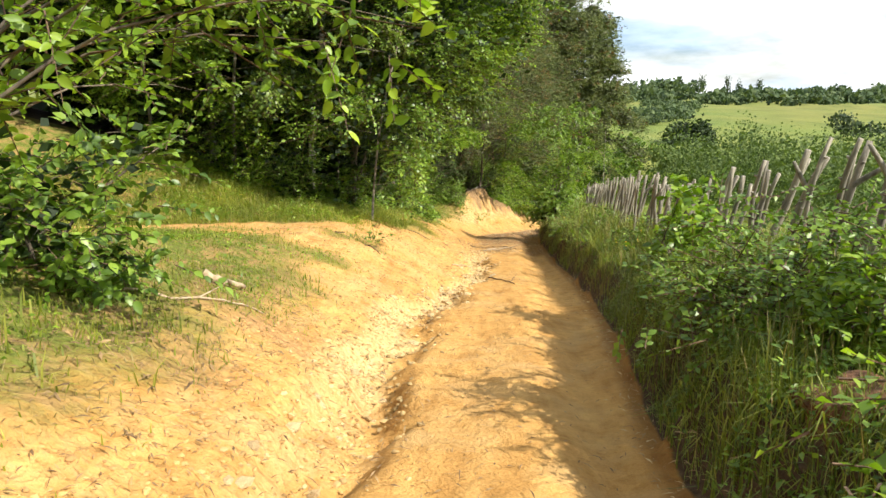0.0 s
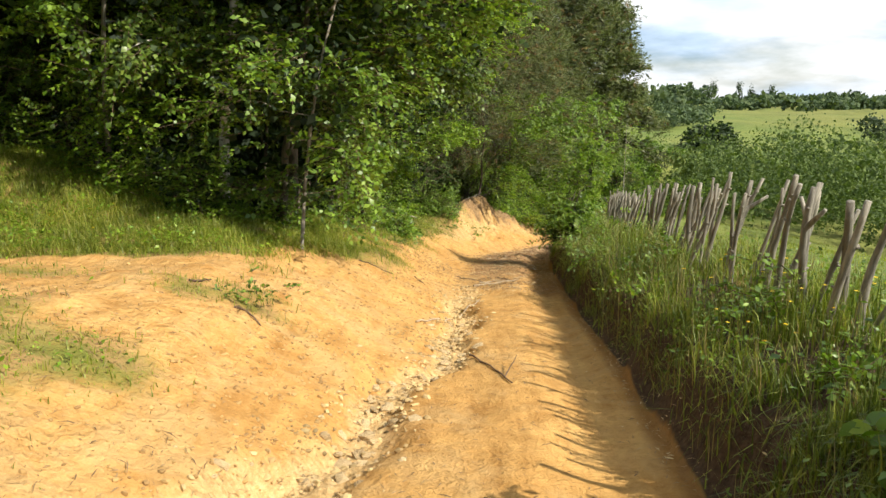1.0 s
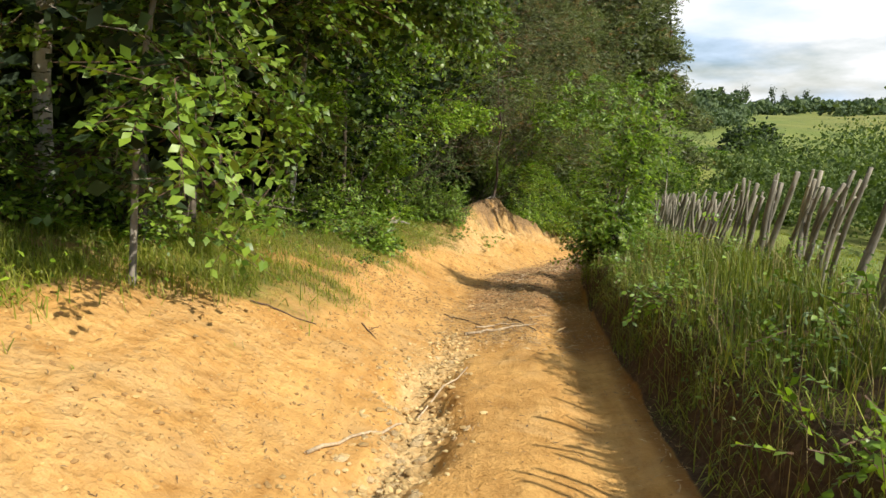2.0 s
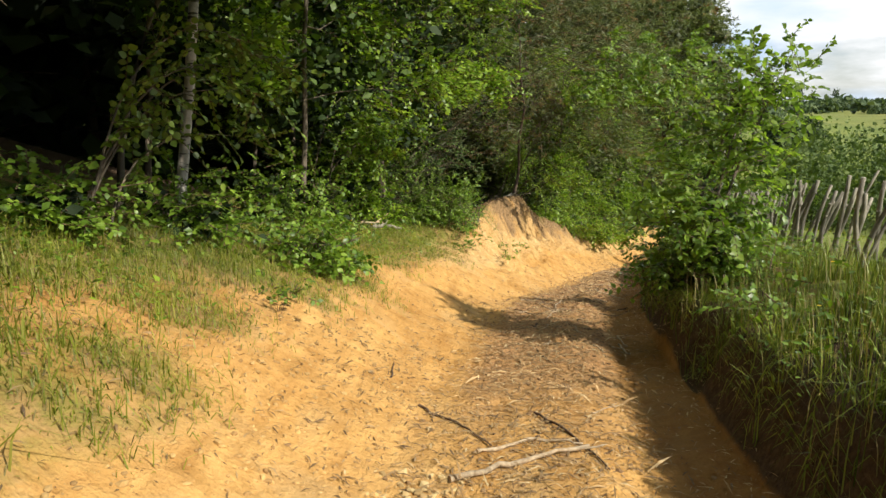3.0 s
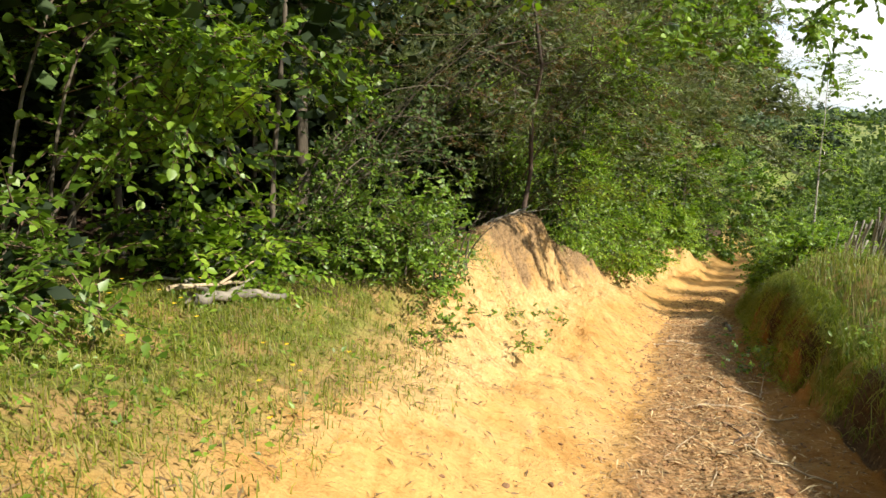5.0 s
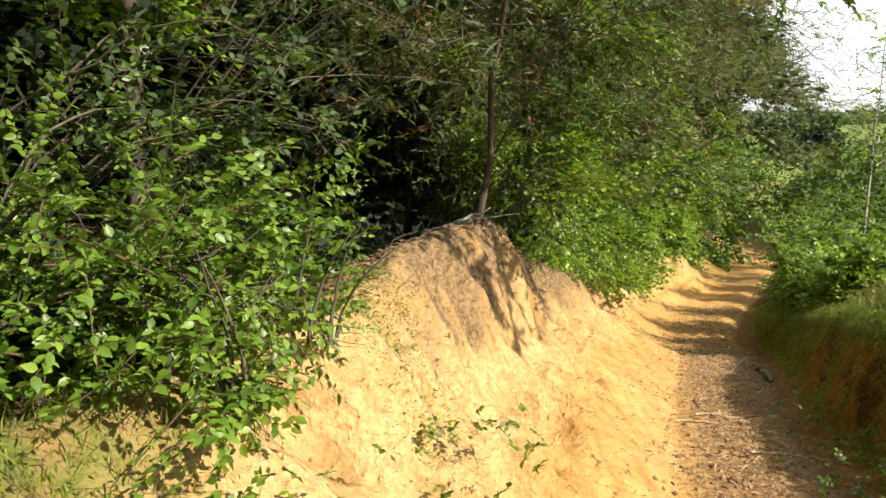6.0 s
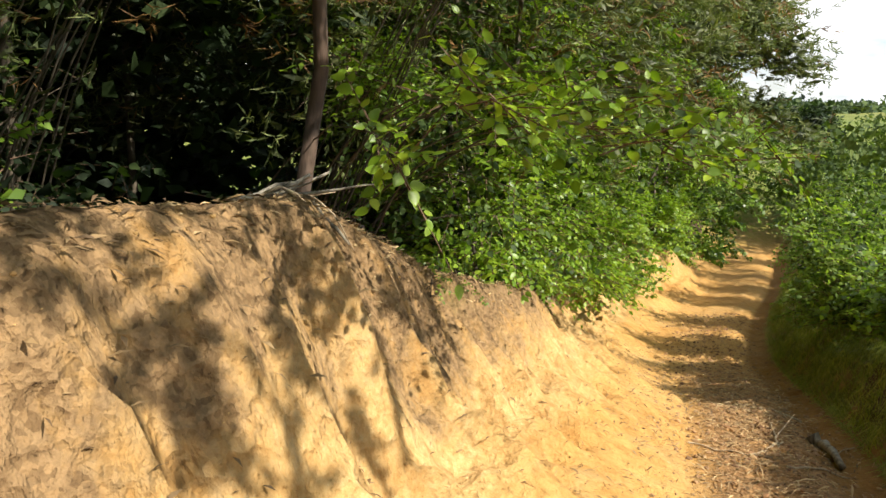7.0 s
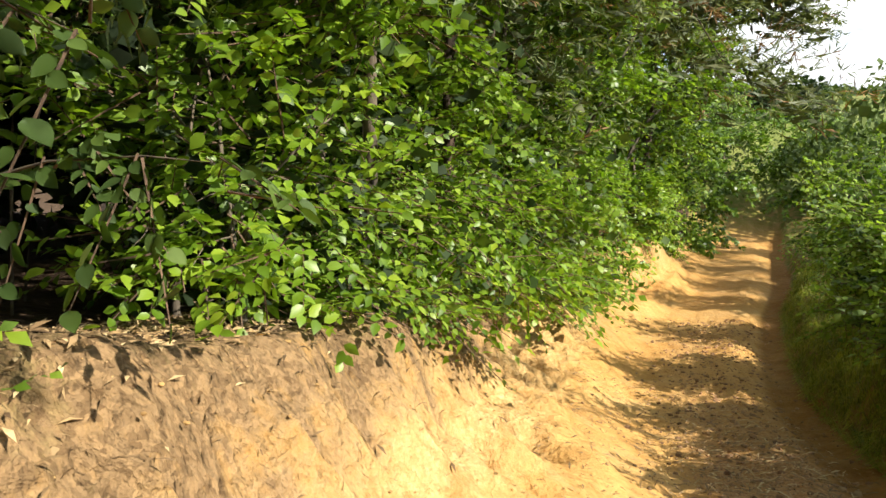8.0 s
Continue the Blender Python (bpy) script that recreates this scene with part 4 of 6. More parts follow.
pine("pine_tree", 8.4, 51.6, 13, 4.2, 116, "tall pine tree with open feathery crown", count=6500, dead=0.06, base=0.40, limbs=84, needles=11, length=0.19, needle_w=0.036, fill=14000, tuft=0.38, tuft_w=0.36)
leafy("alder_tree", 5.2, 45.6, 5, 2.0, 147, LEAF_BEECH, BARK, "bushy alder at the foot of the pines", count=900, fill=2000, stems=3, base=0.03, leaf=0.11, inner=LEAF_HALF_SHADED)
leafy("alder_tree", 6.5, 47.4, 4.6, 1.9, 148, LEAF_BEECH, BARK, "bushy bright alder on top of the second earth bank", count=1500, fill=1600, stems=3, base=0.03, leaf=0.10, inner=LEAF_HALF_SHADED)
leafy("alder_tree", 7.6, 51.0, 6, 2.3, 149, LEAF_BEECH, BARK, "bright leafy alder before the far pines", count=1400, fill=1600, stems=3, base=0.03, leaf=0.12, inner=LEAF_HALF_SHADED)
leafy("alder_tree", 9.2, 54.4, 6, 2.4, 118, LEAF_BEECH, BARK, "leafy tree beside the lane's far bend", count=900, fill=2200, stems=2, base=0.04, leaf=0.12, inner=LEAF_HALF_SHADED)
leafy("oak_tree", 11.5, 58.5, 4.6, 2.6, 119, LEAF_HAZEL, BARK, "leafy tree arching over the lane", count=700, fill=2600, base=0.06, leaf=0.2, trunk=0.1, inner=LEAF_HALF_SHADED)
leafy("oak_tree", 16.0, 66.0, 3.4, 3.0, 120, LEAF_HAZEL, BARK, "leafy tree closing the lane's end", count=700, fill=2600, base=0.05, leaf=0.2, trunk=0.1, inner=LEAF_HALF_SHADED)
leafy("oak_tree", 19.5, 62.5, 3.6, 2.6, 121, LEAF_HAZEL, BARK, "leafy tree on the valley side of the lane", count=700, fill=2600, base=0.05, leaf=0.2, trunk=0.1, inner=LEAF_HALF_SHADED)

# second row, deeper in the wood
deep = np.random.default_rng(5)
# deep-wood leaves take the green darkened to imitate the wood's shade
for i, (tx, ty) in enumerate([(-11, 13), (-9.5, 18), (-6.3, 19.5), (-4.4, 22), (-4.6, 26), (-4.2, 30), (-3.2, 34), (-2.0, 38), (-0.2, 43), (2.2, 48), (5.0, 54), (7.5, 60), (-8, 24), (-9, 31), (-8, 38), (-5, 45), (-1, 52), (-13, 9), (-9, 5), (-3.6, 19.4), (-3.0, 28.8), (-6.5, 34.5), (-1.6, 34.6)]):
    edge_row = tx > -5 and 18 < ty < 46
    leafy("forest_tree", tx, ty, deep.uniform(9, 12), deep.uniform(2.6, 3.4), 200 + i, LEAF_SHADED, BARK, "tall leafy tree in the shade of the wood", count=340 if edge_row else 160, per=10, leaf=0.13 if edge_row else 0.19, fill=4800 if edge_row else 2600, fill_leaf=0.26 if edge_row else 0.46, base=0.22, trunk=0.045, limbs=22, spray=0.75, twigs=False, group="trees of the wood")

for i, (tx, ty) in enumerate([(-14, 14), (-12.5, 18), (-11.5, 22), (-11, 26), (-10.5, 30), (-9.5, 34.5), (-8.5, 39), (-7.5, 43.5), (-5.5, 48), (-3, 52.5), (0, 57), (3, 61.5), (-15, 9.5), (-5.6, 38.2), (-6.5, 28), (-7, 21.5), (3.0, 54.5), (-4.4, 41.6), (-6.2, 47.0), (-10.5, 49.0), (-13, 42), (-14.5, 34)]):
    leafy("thicket_tree", tx, ty, deep.uniform(6, 9), 3.2, 240 + i, LEAF_SHADED, BARK, "dense low-branched tree deep in the wood", count=120, per=9, leaf=0.25, base=0.02, trunk=0.09, limbs=26, spray=0.8, twigs=False, fill=1500, fill_leaf=0.66, group="trees of the wood")

# undergrowth along the edge
# two shrubs in the hollow take the leaf green darkened for shade
for i, (bx, by, bh, br, mat) in enumerate([
    (-6.4, 17.0, 1.2, 1.0, LEAF_HAZEL), (-4.2, 16.4, 1.1, 0.9, LEAF_BEECH), (-2.9, 15.7, 0.9, 0.7, LEAF_HAZEL), (-2.2, 16.3, 0.35, 0.4, LEAF_HAZEL),
    (-1.95, 18.9, 0.3, 0.4, LEAF_HAZEL), (-1.6, 20.2, 0.28, 0.36, LEAF_HAZEL), (-0.68, 21.1, 0.36, 0.52, LEAF_HAZEL), (-1.6, 22.4, 0.6, 0.45, LEAF_HAZEL), (-1.5, 24.2, 0.5, 0.45, LEAF_HAZEL),
    (-1.1, 26.2, 0.45, 0.6, LEAF_BEECH), (-0.9, 27.7, 0.3, 0.45, LEAF_HAZEL), (-0.3, 28.7, 0.25, 0.4, LEAF_HAZEL), (0.0, 32.2, 0.45, 0.6, LEAF_SHADED), (-0.35, 30.6, 0.6, 0.5, LEAF_HAZEL), (-0.95, 31.6, 0.9, 0.8, LEAF_HAZEL), (-1.7, 32.6, 1.2, 0.9, LEAF_HAZEL), (-2.3, 34.0, 1.5, 1.1, LEAF_SHADED),
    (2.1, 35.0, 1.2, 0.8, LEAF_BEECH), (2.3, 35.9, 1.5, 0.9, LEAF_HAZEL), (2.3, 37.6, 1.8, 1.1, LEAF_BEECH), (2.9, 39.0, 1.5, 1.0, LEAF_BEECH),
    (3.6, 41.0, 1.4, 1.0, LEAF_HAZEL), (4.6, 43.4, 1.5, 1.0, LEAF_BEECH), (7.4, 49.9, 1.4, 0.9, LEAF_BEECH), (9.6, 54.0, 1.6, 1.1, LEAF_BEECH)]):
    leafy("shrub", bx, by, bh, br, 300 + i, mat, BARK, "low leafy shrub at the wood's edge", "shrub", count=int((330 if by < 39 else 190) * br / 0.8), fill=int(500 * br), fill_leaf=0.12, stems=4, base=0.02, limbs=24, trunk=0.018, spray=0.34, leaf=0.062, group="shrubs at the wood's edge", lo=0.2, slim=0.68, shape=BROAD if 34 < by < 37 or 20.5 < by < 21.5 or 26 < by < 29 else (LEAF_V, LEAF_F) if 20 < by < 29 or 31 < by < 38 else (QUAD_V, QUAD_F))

leafy("hazel_shrub", -2.35, 5.2, 0.9, 0.8, 390, LEAF_HAZEL, BARK, "dense hazel shrub in the grass of the slope", "shrub", count=260, fill=300, fill_leaf=0.1, stems=5, base=0.03, limbs=26, trunk=0.014, spray=0.34, leaf=0.075, shape=BROAD, lo=0.2)

# valley side
leafy("sapling", 1.97, 7.6, 0.78, 0.34, 401, LEAF_BEECH, BARK, "upright green sapling in the verge grass", "sapling", count=170, fill=160, fill_leaf=0.07, stems=3, base=0.05, limbs=12, trunk=0.010, spray=0.28, leaf=0.09, shape=BROAD)
leafy("shrub", 1.78, 4.6, 0.5, 0.46, 402, LEAF_HAZEL, BARK, "dense small-leaved shrub in the verge grass", "shrub", count=420, fill=300, fill_leaf=0.06, stems=4, base=0.05, limbs=14, trunk=0.010, spray=0.24, leaf=0.042, shape=(LEAF_V, LEAF_F), gap=0.7)
leafy("shrub", 1.75, 3.7, 0.40, 0.42, 403, LEAF_BEECH, BARK, "low bright shrub with long leaflets", "shrub", count=340, fill=200, fill_leaf=0.06, stems=4, base=0.05, limbs=14, trunk=0.01, spray=0.24, leaf=0.055, slim=0.42, shape=BROAD)
leafy("shrub", 1.98, 7.0, 0.45, 0.45, 404, LEAF_BEECH, BARK, "glossy green shrub in the verge grass", "shrub", count=130, fill=100, fill_leaf=0.07, stems=4, base=0.05, limbs=14, trunk=0.012, spray=0.28, leaf=0.075, shape=BROAD)
leafy("willow_sapling", 2.62, 20.75, 2.35, 0.42, 405, LEAF_PALE, BARK, "tall slender willow sapling beside the lane", "sapling", count=300, fill=60, fill_leaf=0.08, stems=3, base=0.10, lean=(0.85, 0.45), limbs=36, trunk=0.02, spray=0.3, leaf=0.07, shape=BROAD, rise=(0.4, 1.3), wide=0.12)
leafy("shrub", 2.75, 20.9, 0.9, 0.42, 406, LEAF_HAZEL, BARK, "bushy green shrub on the verge", "shrub", count=260, fill=500, fill_leaf=0.1, stems=4, base=0.03, limbs=20, trunk=0.014, spray=0.34, leaf=0.065, shape=BROAD)
leafy("shrub", 3.3, 23.6, 0.9, 0.45, 407, LEAF_HAZEL, BARK, "bushy green shrub on the verge", "shrub", count=300, fill=300, fill_leaf=0.1, stems=4, base=0.03, limbs=20, trunk=0.014, spray=0.36, leaf=0.065)
for i, (bx, by, bh, br) in enumerate([(6.8, 35.6, 0.9, 0.6), (7.3, 37.4, 1.2, 0.8), (8.1, 39.2, 1.5, 0.95), (9.0, 41.6, 1.9, 1.1), (10.4, 44.4, 2.2, 1.2), (12.0, 47.2, 2.5, 1.3), (14.2, 51.0, 3.0, 1.4), (17.0, 56.0, 3.4, 1.6)]):
    leafy("shrub", bx, by, bh, br, 420 + i, LEAF_BEECH if i % 3 == 0 else LEAF_PALE, BARK, "rounded leafy shrub on the valley side of the lane", "shrub", count=int((900 if by < 40 else 420) * br), fill=int(800 * br), fill_leaf=0.14, stems=4, base=0.02, limbs=26, trunk=0.02, spray=0.4, leaf=0.085, group="shrubs on the valley side", lo=0.2, inner=LEAF_HALF_SHADED)

hr = np.random.default_rng(44)
for i in range(13):
    hy = 2.6 + i * 1.6 + hr.uniform(-0.3, 0.3)
    hx = float(lane_right(hy)) + hr.uniform(0.2, 0.75)
    leafy("verge_herb", hx, hy, hr.uniform(0.12, 0.28), hr.uniform(0.20, 0.34), 450 + i, LEAF_HAZEL if i % 3 else LEAF_BEECH, WOOD_DARK, "leafy green weeds growing in the verge grass", "weeds", count=int(hr.uniform(26, 46)), per=9, stems=4, base=0.05, limbs=12, trunk=0.006, spray=0.2, leaf=0.055, group="weeds on the verge", gap=0.5, lo=0.2)

# ---- fence of upright poles ----
FENCE_Y = (-1, 5, 10, 13.3, 16, 19.4, 24, 28, 36, 43)
FENCE_X = (1.95, 2.35, 2.6, 2.88, 3.35, 3.62, 4.3, 5.0, 7.4, 10.2)


def pole_mesh(seed):
    rng = np.random.default_rng(seed)
    s = np.linspace(0, 1, 8)
    p = np.stack([0.028 * np.sin(s * rng.uniform(2, 6) + rng.uniform(0, 6)), 0.028 * np.sin(s * rng.uniform(2, 5) + rng.uniform(0, 6)), s * 1.0], -1)
    r = rng.uniform(0.013, 0.026) * (1.12 - 0.3 * s) * (1 + rng.normal(0, 0.08, 8))
    paths = [(p, r)]
    if seed % 6 == 0:  # a lopped fork
        o = p[5]
        w = unit(np.array((rng.normal(), rng.normal(), 1.6)))
        paths.append((o + np.linspace(0, 0.24, 4)[:, None] * w, np.linspace(0.02, 0.012, 4)))
    for k in range(3):  # knots
        o = p[int(rng.integers(1, 7))]
        w = unit(np.array((rng.normal(), rng.normal(), 0.3)))
        paths.append((o + np.linspace(0, 0.035, 3)[:, None] * w, np.array((0.014, 0.011, 0.007))))
    return tube_mesh("pole", paths, WOOD_GREY, 8)


poles = [pole_mesh(k) for k in range(12)]
fence = tagged(empty_at("pole_fence", 2.4, 5.0, lz(2.4, 5.0)), "rough fence of weathered upright branches stuck in grass", "fence")
fr = np.random.default_rng(77)
fy = 1.5
while fy < 42:
    fx = float(np.interp(fy, FENCE_Y, FENCE_X)) + fr.normal(0, 0.05)
    ob = part("pole", poles[int(fr.integers(0, 12))], fence)
    tall = fr.uniform(0.80, 1.0)
    lean_along = fr.normal(13, 4.5)
    ob.matrix_world = pose(fx, fy, lz(fx, fy) - 0.08, lean_along, fr.normal(6, 4.5), 0) @ pose(0, 0, 0, 0, 0, fr.uniform(0, 360)) @ Matrix.Diagonal((1, 1, tall, 1))
    ob.matrix_parent_inverse = Matrix.Translation(-fence.location)
    fy += fr.uniform(0.13, 0.26) if fy < 15 else fr.uniform(0.11, 0.20)

for i, (bx, by, tall, a, b) in enumerate([(2.28, 4.6, 1.1, 20, 14), (2.4, 5.3, 1.05, 22, 4), (2.3, 4.3, 1.1, 4, 18)]):
    ob = part("pole", poles[(0, 6, 6)[i]], fence, "thick forked dead branch")
    ob.matrix_world = pose(bx, by, lz(bx, by) - 0.08, a, b, 0) @ pose(0, 0, 0, 0, 0, 70 * i) @ Matrix.Diagonal((1.5, 1.5, tall, 1))
    ob.matrix_parent_inverse = Matrix.Translation(-fence.location)

# ---- grass ----
def blades(rng, x, y, height, width, tilt=0.35, z=None):
    """Curved three-step blades."""
    n = len(x)
    z = land(x, y) - 0.01 if z is None else z
    g = rng.uniform(0, 2 * np.pi, n)
    lean = np.abs(rng.normal(0, tilt, n))
    d = np.stack([np.cos(g), np.sin(g), 0 * g], -1)
    w = np.stack([-np.sin(g), np.cos(g), 0 * g], -1) * (width / 2)[:, None]
    b = np.stack([x, y, z], -1)
    up = np.array((0, 0, 1.0))
    p1 = b + up * (height * 0.5)[:, None] + d * (lean * height * 0.22)[:, None]
    p2 = b + up * (height * np.cos(lean * 0.8) * 0.95)[:, None] + d * (lean * height * 0.9)[:, None]
    v = np.stack([b - w, b + w, p1 + w * 0.8, p1 - w * 0.8, p2], 1).reshape(-1, 3)
    f = np.array([(0, 1, 2), (0, 2, 3), (3, 2, 4)])[None] + (np.arange(n) * 5)[:, None, None]
    return v, f.reshape(-1, 3)


gr = np.random.default_rng(9)


def scatter(n, y0, y1, off0, off1, side):
    y = gr.uniform(y0, y1, n)
    o = gr.uniform(off0, off1, n)
    x = lane_right(y) + o if side > 0 else lane_left(y) - o
    return x, y, o


def grass_field(name, label, n, y0, y1, o0, o1, side, h0, h1, width, mat, thin=None, tilt=0.4):
    x, y, o = scatter(n, y0, y1, o0, o1, side)
    keep = gr.uniform(0, 1, n) > bare(x, y) + 0.06
    if thin:
        keep &= gr.uniform(0, 1, n) < thin(x, y, o)
    x, y = x[keep], y[keep]
    hmod = 0.65 + 0.55 * (0.5 + 0.5 * fbm(x * 1.1, y * 1.1, 71, 3))
    v, f = blades(gr, x, y, gr.uniform(h0, h1, len(x)) * hmod, np.full(len(x), width), tilt)
    return tagged(new(name, mesh_np(name, v, f, mat)), label, "grass", "", "stuff")


def clumps(x, y, o):
    return 0.25 + 0.75 * smooth(-0.35, 0.25, fbm(x * 1.3, y * 1.3, 73, 3))


def wood_fade(x, y, o):
    return (1 - smooth(0.3, 1.6, o - np.interp(y, BANK_Y, BANK_D2) * 1.1)) * (1 - smooth(26.5, 28, y)) + (y < 14)


def lip_only(x, y, o):
    return 0.22 + 0.78 * smooth(0.16, 0.40, o + 0.06 * vnoise(x * 3, y * 3, 75))


def tufts(x, y, o):
    return smooth(0.05, 0.45, fbm(x * 1.7, y * 1.7, 78, 3) + 0.3 * vnoise(x * 9, y * 9, 79))


def verge_tufts(x, y, o):
    return lip_only(x, y, o) * (0.10 + 0.90 * smooth(-0.15, 0.35, fbm(x * 4, y * 4, 80, 2)))


def foot_of_wood(x, y, o):
    return smooth(-0.5, 0.5, fbm(x * 1.5, y * 1.5, 82, 3))


grass_field("verge_grass", "long green grass on the fence verge", 74000, 1.0, 27.5, -0.02, 1.5, 1, 0.08, 0.36, 0.007, GRASS_SHADED, verge_tufts, 0.55)
grass_field("verge_grass", "long green grass on the fence verge", 12000, 27.5, 48, 0.0, 2.2, 1, 0.10, 0.30, 0.010, GRASS_SHADED, None, 0.8)
grass_field("meadow_grass", "short green meadow grass behind the fence", 16000, 2, 40, 1.4, 9, 1, 0.05, 0.12, 0.012, GRASS, None, 0.8)
grass_field("slope_grass", "short patchy green grass on the uphill slope", 62000, 0.5, 13.5, 0.4, 6, -1, 0.02, 0.09, 0.008, GRASS, clumps, 1.0)
grass_field("slope_grass", "short patchy green grass on the uphill slope", 52000, 16.5, 28, 0.4, 2.8, -1, 0.02, 0.13, 0.006, GRASS, wood_fade, 1.3)
grass_field("slope_grass", "short green grass on the slope below the trees", 56000, 12.6, 18, 1.2, 7.5, -1, 0.04, 0.24, 0.008, GRASS, clumps, 1.5)
grass_field("grass_tufts", "taller green tufts rising from the short grass", 20000, 0.5, 18, 0.6, 6, -1, 0.08, 0.22, 0.010, GRASS, tufts, 1.0)
grass_field("grass_tufts", "taller green tufts along the wood's foot", 6000, 16.5, 28, 0.8, 2.6, -1, 0.06, 0.17, 0.008, GRASS, foot_of_wood, 1.0)
grass_field("apron_grass", "sparse short grass on the bare side path", 30000, 6, 23, 0.4, 4, -1, 0.015, 0.045, 0.006, GRASS, None, 1.4)
grass_field("dry_grass", "straw-coloured dry grass among the green", 12000, 1, 28, 0.5, 4, -1, 0.02, 0.09, 0.005, GRASS_DRY, None, 1.3)
grass_field("dry_grass", "straw-coloured dry grass below the wood", 16000, 16.5, 28, 0.6, 2.8, -1, 0.03, 0.11, 0.005, GRASS_DRY, wood_fade, 1.4)
grass_field("dry_grass", "straw-coloured dry grass stems on the verge", 6500, 1, 45, 0.03, 1.4, 1, 0.18, 0.46, 0.005, GRASS_DRY, None, 0.3)

def hanging_grass(name, label, n, y0, y1, at0, at1, h0, h1, width, mat):
    """Blades rooted on the lip that bend out and down over the earth face."""
    y = gr.uniform(y0, y1, n)
    o = gr.uniform(at0, at1, n)
    x = lane_right(y) + o
    ht = gr.uniform(h0, h1, n)
    out = np.stack([-np.ones(n), gr.normal(0, 0.45, n), np.zeros(n)], -1)
    out = unit(out)
    side = np.stack([-out[:, 1], out[:, 0], 0 * y], -1) * width / 2
    up = np.array((0, 0, 1.0))
    b = np.stack([x, y, land(x, y) - 0.01], -1)
    p1 = b + up * (ht * gr.uniform(0.25, 0.55, n))[:, None] + out * (ht * 0.30)[:, None]
    p2 = b + up * (ht * gr.uniform(-0.35, 0.35, n))[:, None] + out * (ht * gr.uniform(0.5, 0.8, n))[:, None]
    floor = land(p2[:, 0], p2[:, 1], False) + 0.02
    p2[:, 2] = np.maximum(p2[:, 2], floor)
    v = np.stack([b - side, b + side, p1 + side * 0.8, p1 - side * 0.8, p2], 1).reshape(-1, 3)
    f = np.array([(0, 1, 2), (0, 2, 3), (3, 2, 4)])[None] + (np.arange(n) * 5)[:, None, None]
    return tagged(new(name, mesh_np(name, v, f.reshape(-1, 3), mat)), label, "grass", "", "stuff")


grass_field("verge_grass", "bright grass tufts along the foot of the cut verge", 9000, 29, 48, -0.18, 0.5, 1, 0.08, 0.28, 0.010, GRASS, clumps, 1.0)
hanging_grass("hanging_grass", "long grass hanging over the verge's earth step", 4200, 1.0, 27.5, 0.08, 0.45, 0.12, 0.30, 0.008, GRASS_SHADED)
hanging_grass("hanging_grass", "long grass hanging over the cut verge", 4500, 27.5, 37, 0.30, 0.55, 0.14, 0.36, 0.010, GRASS_SHADED)
hanging_grass("hanging_grass", "grass tufts at the foot of the cut verge", 6500, 28, 46, -0.05, 0.30, 0.10, 0.26, 0.010, GRASS)

def herbs(name, label, n, y0, y1, o0, o1, side, up, leaf, mat, thin=None):
    """Single broad leaves of low herbs standing in the grass."""
    x, y, o = scatter(n, y0, y1, o0, o1, side)
    keep = gr.uniform(0, 1, n) > bare(x, y) + 0.1
    keep &= gr.uniform(0, 1, n) < smooth(-0.2, 0.5, fbm(x * 2.1, y * 2.1, 93, 3))
    if thin:
        keep &= gr.uniform(0, 1, n) < thin(x, y, o)
    x, y, n = x[keep], y[keep], int(keep.sum())
    ax = unit(np.stack([gr.normal(0, 1, n), gr.normal(0, 1, n), gr.normal(0.3, 0.4, n)], -1))
    nm = np.stack([gr.normal(0, 0.5, n), gr.normal(0, 0.5, n), np.ones(n)], -1)
    ln = leaf * gr.uniform(0.5, 1.3, n)
    v, f = leaves_np(np.stack([x, y, land(x, y) + up * gr.uniform(0.1, 1, n)], -1), ax, nm, ln, ln * 0.5, (LEAF_V, LEAF_F))
    return tagged(new(name, mesh_np(name, v, f, mat, True)), label, "weeds", "", "stuff")


herbs("slope_herbs", "mixed leafy herbs in the slope grass", 26000, 12.6, 18, 1.2, 7.5, -1, 0.24, 0.05, LEAF_BEECH)
herbs("slope_herbs", "low leafy herbs in the short slope grass", 16000, 2, 12.6, 0.8, 5, -1, 0.07, 0.035, LEAF_BEECH)
herbs("slope_herbs", "leafy herbs along the wood's foot", 14000, 16.5, 28, 0.9, 3.0, -1, 0.15, 0.04, LEAF_HAZEL, wood_fade)
grass_field("verge_grass", "dense lush grass at the verge foot", 20000, 1.0, 8.5, -0.04, 0.9, 1, 0.07, 0.24, 0.006, GRASS_SHADED, None, 0.8)
herbs("verge_herbs", "low leafy herbs covering the verge foot", 26000, 1.0, 9.0, -0.02, 0.9, 1, 0.18, 0.034, LEAF_HAZEL)
herbs("verge_herbs", "mixed leafy herbs in the verge grass", 26000, 1, 27.5, 0.10, 1.4, 1, 0.32, 0.042, LEAF_HAZEL)
herbs("verge_herbs", "bright leafy herbs on the cut verge", 9000, 27.5, 48, 0.15, 2.0, 1, 0.32, 0.05, LEAF_BEECH)

